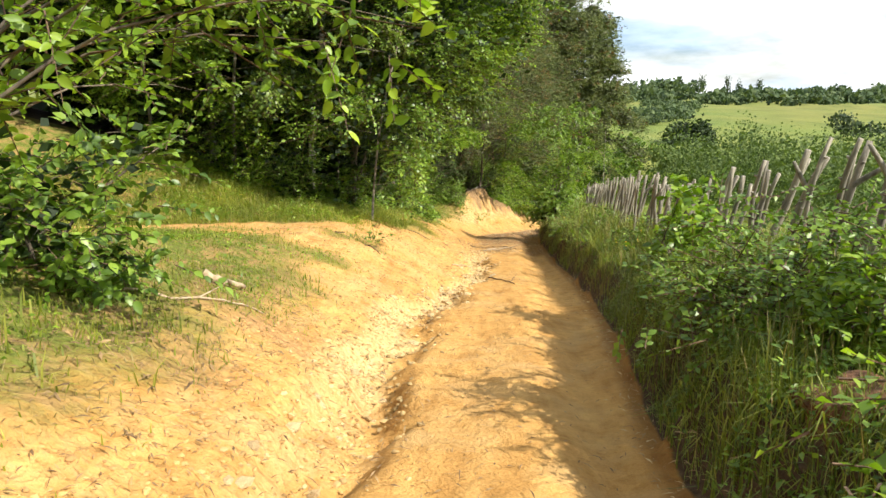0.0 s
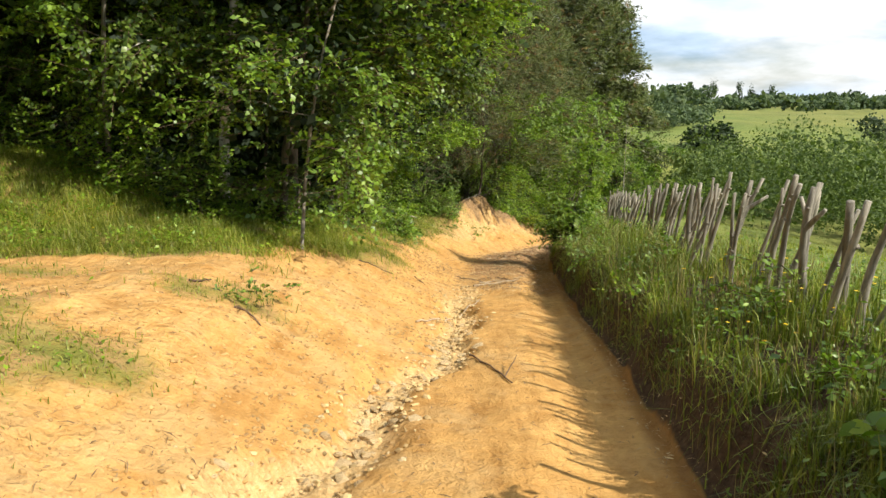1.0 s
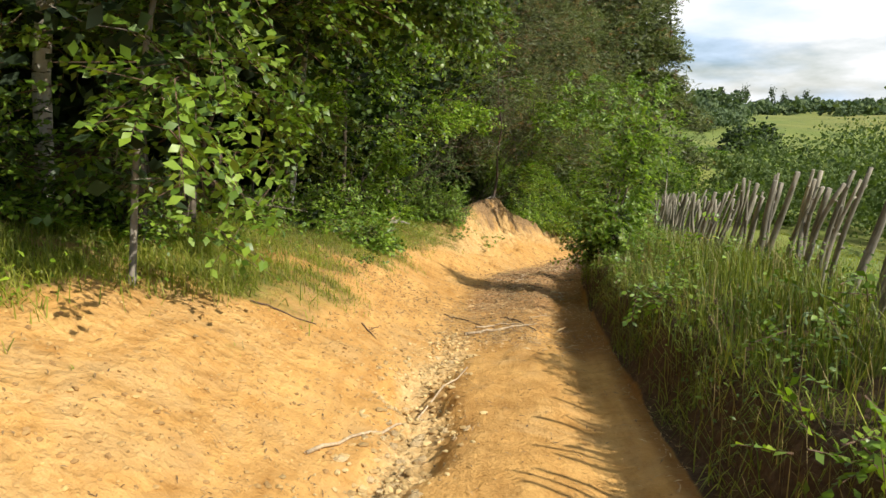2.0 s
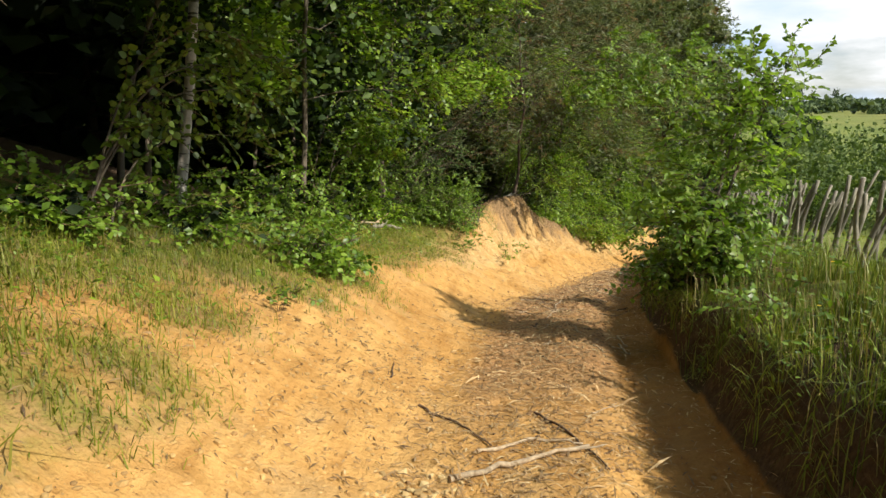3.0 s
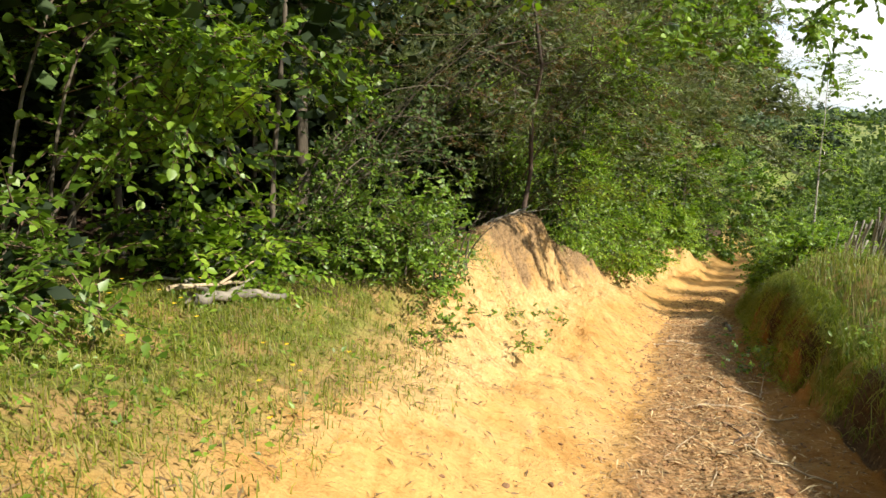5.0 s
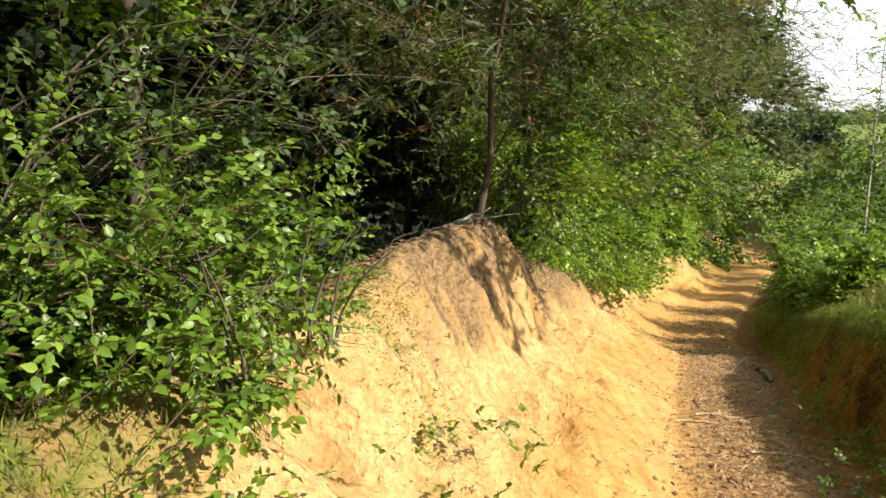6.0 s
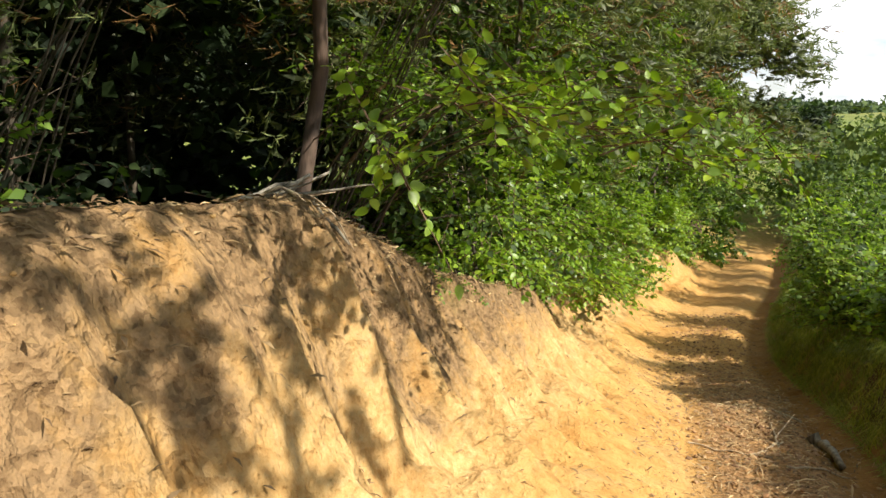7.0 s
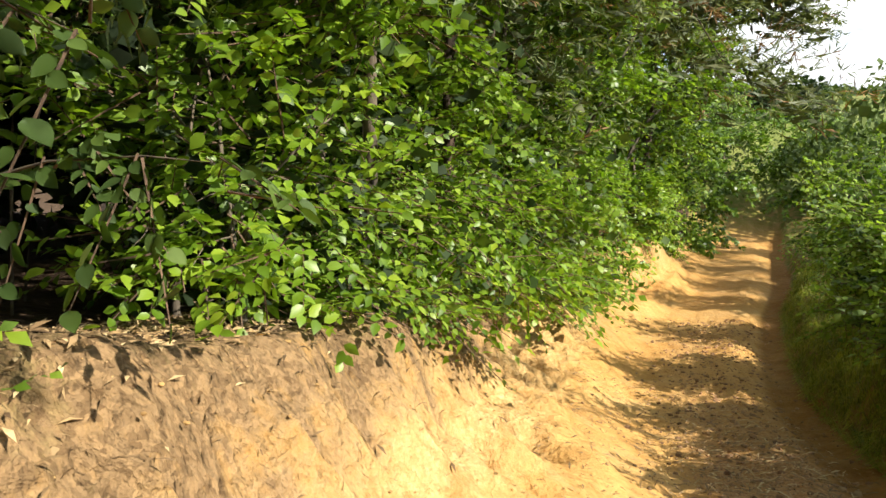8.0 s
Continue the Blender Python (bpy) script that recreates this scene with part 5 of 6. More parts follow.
# ---- loose litter on the lane ----
def litter(name, label, n, y0, y1, inside, size, mat, broad=0.16):
    y = gr.uniform(y0, y1, n)
    x = lane_left(y) + inside(n) * (lane_right(y) - lane_left(y))
    z = land(x, y) + 0.006
    g = gr.uniform(0, 2 * np.pi, n)
    ax = np.stack([np.cos(g), np.sin(g), gr.normal(0, 0.15, n)], -1)
    nm = np.stack([gr.normal(0, 0.3, n), gr.normal(0, 0.3, n), np.ones(n)], -1)
    ln = size * gr.uniform(0.3, 1.4, n)
    v, f = leaves_np(np.stack([x, y, z], -1), ax, nm, ln, ln * gr.uniform(0.3, 1, n) * broad + 0.002, (QUAD_V, QUAD_F))
    return tagged(new(name, mesh_np(name, v, f, mat)), label, "litter", "", "stuff")


litter("straw_litter", "dry straw and wood chips trodden into the lane", 8500, 16.5, 37, lambda n: gr.normal(0.42, 0.24, n), 0.06, CHIP)
litter("bark_litter", "long bark strips and twigs in the churned track", 3600, 16.8, 39, lambda n: gr.normal(0.42, 0.2, n), 0.14, CHIP, 0.07)
litter("bark_litter", "dark bark shreds in the churned track", 8000, 16.8, 38, lambda n: gr.normal(0.45, 0.24, n), 0.08, CHIP_DARK, 0.12)
litter("leaf_litter", "scattered dry twig bits on the loam", 9500, 1, 20, lambda n: gr.normal(-0.4, 0.8, n), 0.045, CHIP_DARK)
litter("leaf_litter", "scattered twig bits on the smooth loam", 5000, 17, 40, lambda n: gr.normal(-0.15, 0.35, n), 0.07, CHIP_DARK)
litter("twig_litter", "dry brown twigs and stalks on the near slope", 2600, 1.2, 9, lambda n: gr.normal(-0.45, 0.5, n), 0.09, CHIP_DARK, 0.05)
litter("leaf_litter", "brown dead leaves drifted on the slope", 1500, 3.2, 7.2, lambda n: gr.normal(-0.75, 0.35, n), 0.07, CHIP_DARK)
litter("leaf_litter", "brown dead leaves and twigs on the bank's lip", 13000, 28.5, 41, lambda n: gr.normal(-1.40, 0.22, n), 0.055, CHIP_DARK, 0.26)
litter("leaf_litter", "dry brown leaves lying thick on the bank's lip", 5200, 30.5, 36, lambda n: gr.normal(-1.36, 0.14, n), 0.05, CHIP, 0.3)
litter("leaf_litter", "brown dead leaves among the grass below the wood", 5000, 16.5, 27, lambda n: gr.normal(-1.05, 0.3, n), 0.06, CHIP_DARK)
litter("leaf_litter", "dark leaf bits along the verge foot", 2500, 1, 30, lambda n: gr.normal(1.0, 0.06, n), 0.05, CHIP)

def clods(name, label, n, place, lo, hi, mat):
    """Small angular lumps of earth lying on the ground."""
    x, y = place(n)
    ok = bare(x, y) > 0.7
    x, y, n = x[ok], y[ok], int(ok.sum())
    r = lo + (hi - lo) * gr.uniform(0, 1, n) ** 2.5
    gold = (1 + 5 ** 0.5) / 2
    ico_v = np.array([(-1, gold, 0), (1, gold, 0), (-1, -gold, 0), (1, -gold, 0), (0, -1, gold), (0, 1, gold), (0, -1, -gold), (0, 1, -gold), (gold, 0, -1), (gold, 0, 1), (-gold, 0, -1), (-gold, 0, 1)]) / 1.9
    ico_f = np.array([(0, 11, 5), (0, 5, 1), (0, 1, 7), (0, 7, 10), (0, 10, 11), (1, 5, 9), (5, 11, 4), (11, 10, 2), (10, 7, 6), (7, 1, 8), (3, 9, 4), (3, 4, 2), (3, 2, 6), (3, 6, 8), (3, 8, 9), (4, 9, 5), (2, 4, 11), (6, 2, 10), (8, 6, 7), (9, 8, 1)])
    g = gr.uniform(0, 2 * np.pi, n)
    v = ico_v[None] * gr.uniform(0.65, 1.2, (n, 12, 1)) * r[:, None, None] * np.stack([np.ones(n), gr.uniform(0.5, 1, n), gr.uniform(0.35, 0.7, n)], -1)[:, None]
    c, sn = np.cos(g)[:, None], np.sin(g)[:, None]
    v = np.stack([c * v[..., 0] - sn * v[..., 1], sn * v[..., 0] + c * v[..., 1], v[..., 2]], -1)
    v = v + np.stack([x, y, land(x, y) + r * 0.12], -1)[:, None]
    f = ico_f[None] + (np.arange(n) * 12)[:, None, None]
    return tagged(new(name, mesh_np(name, v.reshape(-1, 3), f.reshape(-1, 3), mat)), label, "earth", "", "stuff")


def along_gully(n):
    y = 2.0 + 15.5 * gr.uniform(0, 1, n) ** 0.7
    return gully_x(y) + gr.normal(-0.04, 0.16, n), y


def on_apron(n):
    y = gr.uniform(1.5, 20, n)
    return lane_left(y) - np.abs(gr.normal(0.3, 0.9, n)), y


def in_mulch(n):
    y = gr.uniform(17, 44, n)
    return lane_left(y) + gr.normal(0.40, 0.26, n) * (lane_right(y) - lane_left(y)), y


def in_far_mulch(n):
    y = gr.uniform(23, 44, n)
    return lane_left(y) + gr.normal(0.45, 0.26, n) * (lane_right(y) - lane_left(y)), y


def on_bank(n):
    y = gr.uniform(24, 42, n)
    return lane_left(y) - gr.uniform(0.2, 1.9, n), y


clods("earth_clods", "crumbs of pale marl along the gully", 3000, along_gully, 0.006, 0.036, EARTH_PALE)
clods("earth_clods", "loam crumbs on the trodden side path", 9000, on_apron, 0.004, 0.024, EARTH)
clods("earth_clods", "brown loam crumbs in the churned wheel track", 5000, in_mulch, 0.004, 0.022, EARTH_BROWN)
clods("earth_clods", "red-brown lumps of churned earth in the wheel track", 6000, in_far_mulch, 0.006, 0.034, EARTH_RED)
clods("earth_clods", "loam crumbs fallen from the cut bank", 2200, on_bank, 0.004, 0.014, EARTH)

# ---- low shrubs along the bank's edge before the mound ----
for sx, sy, sh, sr, seed in ((-1.05, 27.5, 0.60, 0.50, 421), (-0.35, 27.6, 0.68, 0.50, 422), (0.22, 27.35, 0.70, 0.45, 423), (0.52, 27.95, 0.62, 0.36, 424)):
    leafy("hazel_shrub", sx, sy, sh, sr, seed, LEAF_HAZEL, BARK, "low leafy hazel shrub on the bank's edge", "shrub", count=330, fill=620, fill_leaf=0.06, stems=5, base=0.03, limbs=24, trunk=0.010, spray=0.28, leaf=0.048, shape=BROAD)

leafy("bank_weed", 1.83, 32.8, 0.20, 0.15, 431, LEAF_HAZEL, BARK, "small leafy weed rooted in the cut bank", "weed", count=60, per=7, gap=0.3, stems=4, base=0.05, limbs=12, trunk=0.004, spray=0.09, leaf=0.028, twigs=False)

# ---- stones in the washed-out gully ----
def stone_mesh(seed):
    rng = np.random.default_rng(seed)
    bm = bmesh.new()
    bmesh.ops.create_icosphere(bm, subdivisions=1, radius=1.0)
    for v in bm.verts:
        v.co *= 1 + rng.uniform(-0.28, 0.22)
        v.co.z *= 0.55
    me = bpy.data.meshes.new("stone")
    bm.to_mesh(me)
    bm.free()
    me.materials.append(STONE)
    return me


stones = [stone_mesh(k) for k in range(6)]
sr = np.random.default_rng(31)
rubble = tagged(empty_at("gully_rubble", float(gully_x(9.0)), 9.0, lz(float(gully_x(9.0)), 9.0)), "pale marl stones lying in the washed-out gully", "stones")
for i in range(290):
    y = sr.uniform(2.0, 16.5) if i % 2 else sr.uniform(9.0, 15.0)
    x = float(gully_x(y)) + (sr.normal(-0.10, 0.17) if y < 9 else sr.normal(0.0, 0.12))
    ob = part("stone", stones[i % 6], rubble)
    q = 0.016 + 0.050 * sr.uniform() ** 2
    ob.matrix_world = pose(x, y, lz(x, y) - q * 0.12, sr.uniform(-25, 25), sr.uniform(-25, 25), sr.uniform(0, 360)) @ Matrix.Diagonal((q, q * sr.uniform(0.6, 1), q, 1))
    ob.matrix_parent_inverse = Matrix.Translation(-rubble.location)

# ---- far woods and hedges in the valley ----
def far_woods(name, label, spots, seed, mat, leaf=0.5, base_per=260):
    rng = np.random.default_rng(seed)
    ps, axs, nms, szs = [], [], [], []
    for x, y, h, r in spots:
        close = float(np.interp(y, (18, 40, 62), (0.30, 0.55, 1.0)))
        per = int(base_per / close ** 1.55)
        z = float(land(np.array([x]), np.array([y]), False)[0])
        c = np.array((x, y, z + h * 0.55))
        lobes = c + np.clip(rng.normal(0, 1, (7, 3)), -1.3, 1.3) * (r * 0.45, r * 0.45, h * 0.16)
        w = rng.integers(0, 7, per)
        dirn = unit(rng.normal(0, 1, (per, 3)))
        p = lobes[w] + dirn * rng.uniform(0.55, 1.0, (per, 1)) * (r * 0.55, r * 0.55, h * 0.25)
        p[:, 2] = np.maximum(p[:, 2], z + 0.1)
        core = rng.uniform(0, 1, per) < 0.22  # the closed inside of the crown
        p[core] = lobes[w[core]] + (p[core] - lobes[w[core]]) * 0.62
        ps.append(p)
        axs.append(rng.normal(0, 1, (per, 3)))
        nms.append(dirn + rng.normal(0, 0.5, (per, 3)))
        szs.append(close * leaf * (r / 2.5) ** 0.5 * rng.uniform(0.6, 1.3, per) * np.where(core, 1.5, 0.85))
    v, f = leaves_np(np.concatenate(ps), np.concatenate(axs), np.concatenate(nms), np.concatenate(szs), np.concatenate(szs) * 0.8, (QUAD_V, QUAD_F))
    return tagged(new(name, mesh_np(name, v, f, mat)), label, "woods", "", "stuff")


vr = np.random.default_rng(15)
near_wood = [(x, y, vr.uniform(0.82, 1.04) * float(np.interp(y, (16, 25, 30, 40, 50, 58, 66), (2.6, 4.2, 5.0, 6.0, 6.2, 5.0, 2.9))), vr.uniform(1.7, 2.7)) for y in np.arange(16, 66, 3.1) for x in np.arange(lane_right(y) + np.interp(y, (16, 30, 40, 50, 66), (9, 8.5, 7, 4, 2.2)), lane_right(y) + 46, 3.4) for x, y in [(x + vr.uniform(-1.5, 1.5), y + vr.uniform(-1.2, 1.2))]]
far_woods("valley_woods", "dense green woodland filling the valley", near_wood, 16, LEAF_FAR, 0.28, 560)
ridge = [(x, 330 + vr.uniform(-45, 60), vr.uniform(0.65, 1.1) * float(np.interp(x, (-120, 40, 100, 115, 160, 185, 260), (8, 9, 9, 4.5, 4.5, 7.5, 9))), vr.uniform(4, 8)) for x in np.arange(-60, 520, 3.6)]
ridge += [(x, 250 + 0.1 * x + vr.uniform(-20, 20), vr.uniform(2.2, 4.5), vr.uniform(2.5, 5)) for x in np.arange(-20, 360, 5)]
ridge += [(x, vr.uniform(196, 236), vr.uniform(2.4, 5.0), vr.uniform(2.2, 4.2)) for x in np.arange(10, 300, 4.2) if vr.uniform() < 0.75]
far_woods("ridge_woods", "distant green woods along the ridge", ridge, 17, LEAF_RIDGE_HAZED, 1.05, 190)
slopes = [(vr.uniform(36, 120), vr.uniform(64, 82), vr.uniform(1.6, 3.0), vr.uniform(1.6, 2.8)) for k in range(46)]
far_woods("hedgerow", "bushy hedgerow along the lower edge of the field", slopes, 18, LEAF_FAR_DARK, 0.40, 330)
scattered = [(y * vr.uniform(0.24, 0.31), y, vr.uniform(1.1, 1.9), vr.uniform(1.6, 2.6)) for y in vr.uniform(92, 170, 30)]
far_woods("hillside_trees", "scattered bushy trees on the valley's far slope", scattered, 20, LEAF_RIDGE_HAZED, 0.4, 260)
firs = [(x, 335 + vr.uniform(-8, 8), vr.uniform(9, 12), 1.8) for x in (100, 106, 117, 121, 128)]
far_woods("fir_trees", "pointed dark fir trees on the skyline", firs, 19, LEAF_FAR_DARK, 0.7, 300)
leafy("field_oak", 23.5, 76.0, 1.5, 2.6, 501, LEAF_FAR_DARK, BARK, "dark round oak standing in the pale green field", count=420, per=10, leaf=0.30, base=0.03, trunk=0.14, spray=0.5, twigs=False, fill=2600, fill_leaf=0.42, limbs=40, rise=(0.0, 0.35))


# ---- arching hazel boughs beside the lane ----
def arching_shrub(name, x, y, tips, seed, leafmat, label, leaf=0.085, per=9, gap=0.42, slim=0.78, droop=0.7, hang=0.35, stem=0.011, first=3):
    """Stems that rise from one root and arch out to the given tips, leafy along their outer part."""
    rng = np.random.default_rng(seed)
    z = lz(x, y) - 0.04
    top = tagged(empty_at(name, x, y, z), label, "shrub")
    org = np.array((x, y, z))
    wood, starts, ways = [], [], []
    for tip in tips:
        t = np.array(tip, float) - org
        u = np.linspace(0, 1, 12)[:, None]
        ctrl = np.array((t[0] * 0.35, t[1] * 0.35, max(t[2], 0.4) * 1.15 + 0.25))
        root = np.array((*rng.normal(0, 0.05 * len(tips) ** 0.5, 2), 0))
        p = (1 - u) ** 2 * root + 2 * u * (1 - u) * (ctrl + rng.normal(0, 0.12, 3)) + u ** 2 * t + rng.normal(0, 0.012, (12, 3)) * u
        wood.append((p, stem * (1.1 - u[:, 0])))
        for k in range(first, 12):
            d = unit(p[min(k + 1, 11)] - p[k - 1])
            for side in range(2 if first < 5 else 3):
                w = unit(d * 0.7 + rng.normal(0, 0.6, 3))
                starts.append(p[k] + rng.normal(0, 0.02, 3))
                ways.append(w)
    for one in wood:
        part("stem", tube_mesh("stem", [one], BARK, 6), top)
    a, w = np.array(starts), np.array(ways)
    lp, la, nm, size, three = sprays(rng, a, w, per, 0.34, leaf, slim, droop, hang=hang)
    ok = clear_of_camera(lp + org, gap) & (lp[:, 2] + z > land(lp[:, 0] + x, lp[:, 1] + y, False) + 0.03)
    v, f = leaves_np(lp[ok], la[ok], nm[ok], size[ok], size[ok] * slim, ROUND)
    part("crown", mesh_np("crown", v, f, leafmat, True), top)
    okt = clear_of_camera(three[2] + org, gap) & clear_of_camera(three[0] + org, gap)
    v, f = twig_np([q[okt] for q in three], 0.004)
    tagged(part("twig", mesh_np("twig", v, f, WOOD_DARK), top), kind="stuff")
    return top


arching_shrub("hazel_bough", -2.3, 3.4, [(-0.75, 4.4, 1.95), (-0.6, 4.9, 2.3), (-0.74, 4.09, 1.64), (-1.3, 4.2, 2.4), (-1.5, 5.6, 1.5), (-0.10, 3.87, 1.75), (-0.22, 4.09, 1.64), (-0.33, 3.94, 1.83), (-0.25, 3.64, 1.9)], 601, LEAF_BEECH, "arching hazel boughs with broad fresh leaves", leaf=0.066, slim=0.55, hang=0.12, droop=0.5)
arching_shrub("hazel_bough", -1.85, 19.1, [(-0.7, 20.0, -0.1), (-0.85, 19.7, 0.3), (-0.95, 20.3, -0.4), (-0.65, 20.5, 0.2), (-1.0, 20.1, 0.0)], 602, LEAF_BIRCH, "arching branch with hanging rounded leaves", leaf=0.06, per=11)
arching_shrub("hazel_bough", -1.6, 24.9, [(-0.55, 25.1, -0.65), (-0.6, 25.4, -1.0), (-0.4, 25.6, -0.35), (-0.8, 25.0, -0.45), (-0.7, 24.8, -0.9), (-0.9, 25.3, -0.1)], 603, LEAF_HAZEL, "hazel branch with round leaves over the verge", leaf=0.055, per=12, slim=0.75)
arching_shrub("hazel_bough", -0.75, 27.2, [(0.35, 27.4, -1.75), (0.2, 27.9, -1.6), (0.0, 27.0, -1.5), (0.55, 27.8, -1.95), (-0.2, 28.2, -1.2)], 604, LEAF_HAZEL, "low hazel shrub spreading over the bank's edge", leaf=0.042, per=15, slim=0.55, droop=0.35, hang=0.2)
# leaves of these two boughs are coloured darker in place of shade
arching_shrub("beech_bough", -1.3, 27.9, [(0.5, 28.9, -1.25), (0.45, 28.4, -1.1), (0.0, 27.9, -1.0), (-0.2, 28.4, -1.25), (1.1, 29.2, -0.9), (0.2, 28.9, -0.8), (0.3, 28.0, -0.8), (0.4, 29.0, -1.15), (0.25, 28.4, -0.9), (0.05, 28.6, -1.3), (0.8, 29.1, -0.6)], 606, LEAF_HALF_SHADED, "spreading beech boughs beside the earth mound", leaf=0.052, per=10, slim=0.62, droop=0.2, hang=0.08)
arching_shrub("hazel_bough", 1.1, 34.3, [(2.35, 33.2, -2.05), (2.2, 33.5, -1.7), (2.45, 33.6, -2.3), (2.9, 32.2, -1.45), (3.2, 31.85, -1.72)], 605, LEAF_HALF_SHADED, "hazel shrub hanging over the cut bank", leaf=0.062, gap=0.34, slim=0.68)

arching_shrub("beech_bough", 1.15, 33.0, [(2.42, 30.91, -1.68), (2.23, 30.84, -1.62), (2.06, 30.76, -1.59), (1.83, 30.54, -1.74), (2.52, 30.95, -1.58), (2.95, 31.5, -1.74), (3.1, 31.6, -1.8), (3.2, 31.7, -1.62)], 612, LEAF_BEECH, "slender beech bough with fresh leaves reaching over the bank", leaf=0.054, per=8, gap=0.26, slim=0.66, droop=0.35, hang=0.12, stem=0.006, first=9)
# mostly unseen stems, added to throw dappled shade on the bank
for i, (rx, ry, tips) in enumerate([
        (-1.1, 33.4, [(4.2, 29.4, 0.0), (4.6, 29.0, 0.35), (4.9, 29.3, 0.6), (4.4, 29.8, 0.2), (4.0, 30.1, -0.15), (4.5, 30.3, 0.4), (4.9, 29.8, 0.7), (4.1, 29.7, 0.3), (5.2, 29.4, 1.1), (3.9, 29.2, 0.2), (4.8, 30.3, 0.9)]),
        (-1.4, 29.6, [(4.3, 28.4, 0.1), (4.7, 28.5, 0.5), (5.0, 28.3, 0.8), (5.0, 28.5, 1.2), (4.8, 28.0, 0.9), (4.1, 28.5, 0.5)]),
        (0.7, 35.2, [(4.0, 31.0, 0.0), (4.4, 30.7, 0.3), (4.6, 31.4, 0.5), (4.2, 31.8, 0.1), (4.9, 31.0, 0.8), (4.4, 32.3, 0.5), (3.8, 31.5, 0.3), (4.9, 31.9, 1.0), (4.6, 32.9, 0.6), (5.0, 32.5, 1.0), (4.3, 32.7, 0.3), (5.4, 30.6, 1.0), (5.6, 31.4, 1.2), (5.3, 32.0, 0.8), (5.5, 29.9, 1.1)])]):
    arching_shrub("hazel_bough", rx, ry, tips, 607 + i, LEAF_HAZEL, "long hazel stems added high over the lane to shade the bank", leaf=0.075, per=15, slim=0.7, gap=1.15, droop=0.4, hang=0.2, stem=0.007, first=8)

# ---- fallen sticks, roots and logs ----
def stick(name, label, pts, r, mat, forks=(), category="branch", seed=0, lift=0.0):
    """A crooked stick lying along ground points."""
    rng = np.random.default_rng(seed)
    r = r * (0.72 if r < 0.03 else 1.0)
    pts = np.array(pts, float)
    u = np.linspace(0, len(pts) - 1, 4 * len(pts))
    x, y = np.interp(u, range(len(pts)), pts[:, 0]), np.interp(u, range(len(pts)), pts[:, 1])
    x, y = x + rng.normal(0, r * 0.6, len(u)), y + rng.normal(0, r * 0.6, len(u))
    z = land(x, y) + r * 0.75 + lift + rng.uniform(0, r, len(u))
    o = np.array((x[0], y[0], z[0]))
    p = np.stack([x, y, z], -1) - o
    paths = [(p, r * np.linspace(1.1, 0.55, len(u)) * (1 + rng.normal(0, 0.08, len(u))))]
    for at, (dx, dy, dz) in forks:
        b = p[int(at * (len(u) - 1))]
        q = b + np.linspace(0, 1, 5)[:, None] * np.array((dx, dy, dz)) + rng.normal(0, r * 0.4, (5, 3)) * np.linspace(0, 1, 5)[:, None]
        paths.append((q, r * np.linspace(0.7, 0.25, 5)))
    ob = new(name, tube_mesh(name, paths, mat, 7))
    ob.location = o
    return tagged(ob, label, category)


stick("fallen_stick", "dark crooked forked stick lying on the loam", [(0.65, 12.06), (0.82, 11.4), (0.93, 10.8)], 0.012, WOOD_DARK, [(0.9, (0.12, 0.42, 0.03))], seed=1)
stick("fallen_branch", "thin bleached branch lying across the gully", [(0.1, 13.54), (0.41, 14.3), (0.86, 15.9)], 0.014, WOOD_PALE, seed=2)
stick("fallen_branch", "bleached stick on the lane", [(0.9, 17.74), (1.2, 17.95), (1.44, 17.86)], 0.014, WOOD_PALE, seed=3)
stick("fallen_branch", "pale peeled branch lying across the wheel track", [(0.81, 17.38), (1.19, 17.67), (1.45, 17.8)], 0.02, WOOD_PALE, [(0.85, (0.18, 0.02, 0.02))], seed=4)
stick("fallen_stick", "dark thin stick across the wheel track", [(1.23, 18.48), (1.4, 18.0), (1.53, 17.51)], 0.011, WOOD_DARK, seed=5)
stick("fallen_stick", "thin brown stick on the loam", [(0.54, 18.52), (0.8, 18.2), (0.99, 17.86)], 0.010, WOOD_DARK, seed=6)
stick("fallen_stick", "thin dark stick on the loam slope", [(-0.75, 15.45), (-0.53, 15.54), (-0.32, 15.72)], 0.010, WOOD_DARK, seed=7)
stick("fallen_stick", "short dark twig on the loam", [(-0.07, 16.45), (0.08, 16.2)], 0.010, WOOD_DARK, [(0.5, (0.1, 0.1, 0.02))], seed=8)
stick("fallen_stick", "brown twig on the sandy side path", [(-1.1, 11.05), (-0.88, 10.9)], 0.012, WOOD_DARK, [(0.4, (0.05, -0.15, 0.04))], seed=9)
stick("fallen_stick", "short brown stick on the side path", [(-1.55, 11.4), (-1.45, 11.6)], 0.014, WOOD_DARK, seed=10)
stick("fallen_branch", "bleached barkless log in the slope grass", [(-1.75, 6.3), (-1.5, 6.42)], 0.031, WOOD_PALE, (), "log", 41)
stick("fallen_branch", "thin bleached stick in the slope grass", [(-1.9, 5.2), (-1.5, 5.5), (-1.25, 5.9)], 0.012, WOOD_PALE, [(0.5, (0.1, 0.25, 0.03))], seed=42)
stick("fallen_stick", "small upright bent twig in the loam", [(0.32, 18.9), (0.29, 19.25)], 0.009, WOOD_DARK, seed=11)
stick("root_tangle", "bleached roots laid bare in the wheel track", [(1.86, 24.5), (1.7, 23.5), (1.67, 23.0), (1.5, 22.2)], 0.013, WOOD_PALE, [(0.25, (0.2, -0.35, 0.01)), (0.5, (-0.22, -0.4, 0.01)), (0.6, (0.25, -0.3, 0.03)), (0.75, (-0.18, 0.22, 0.03))], "root", 12)
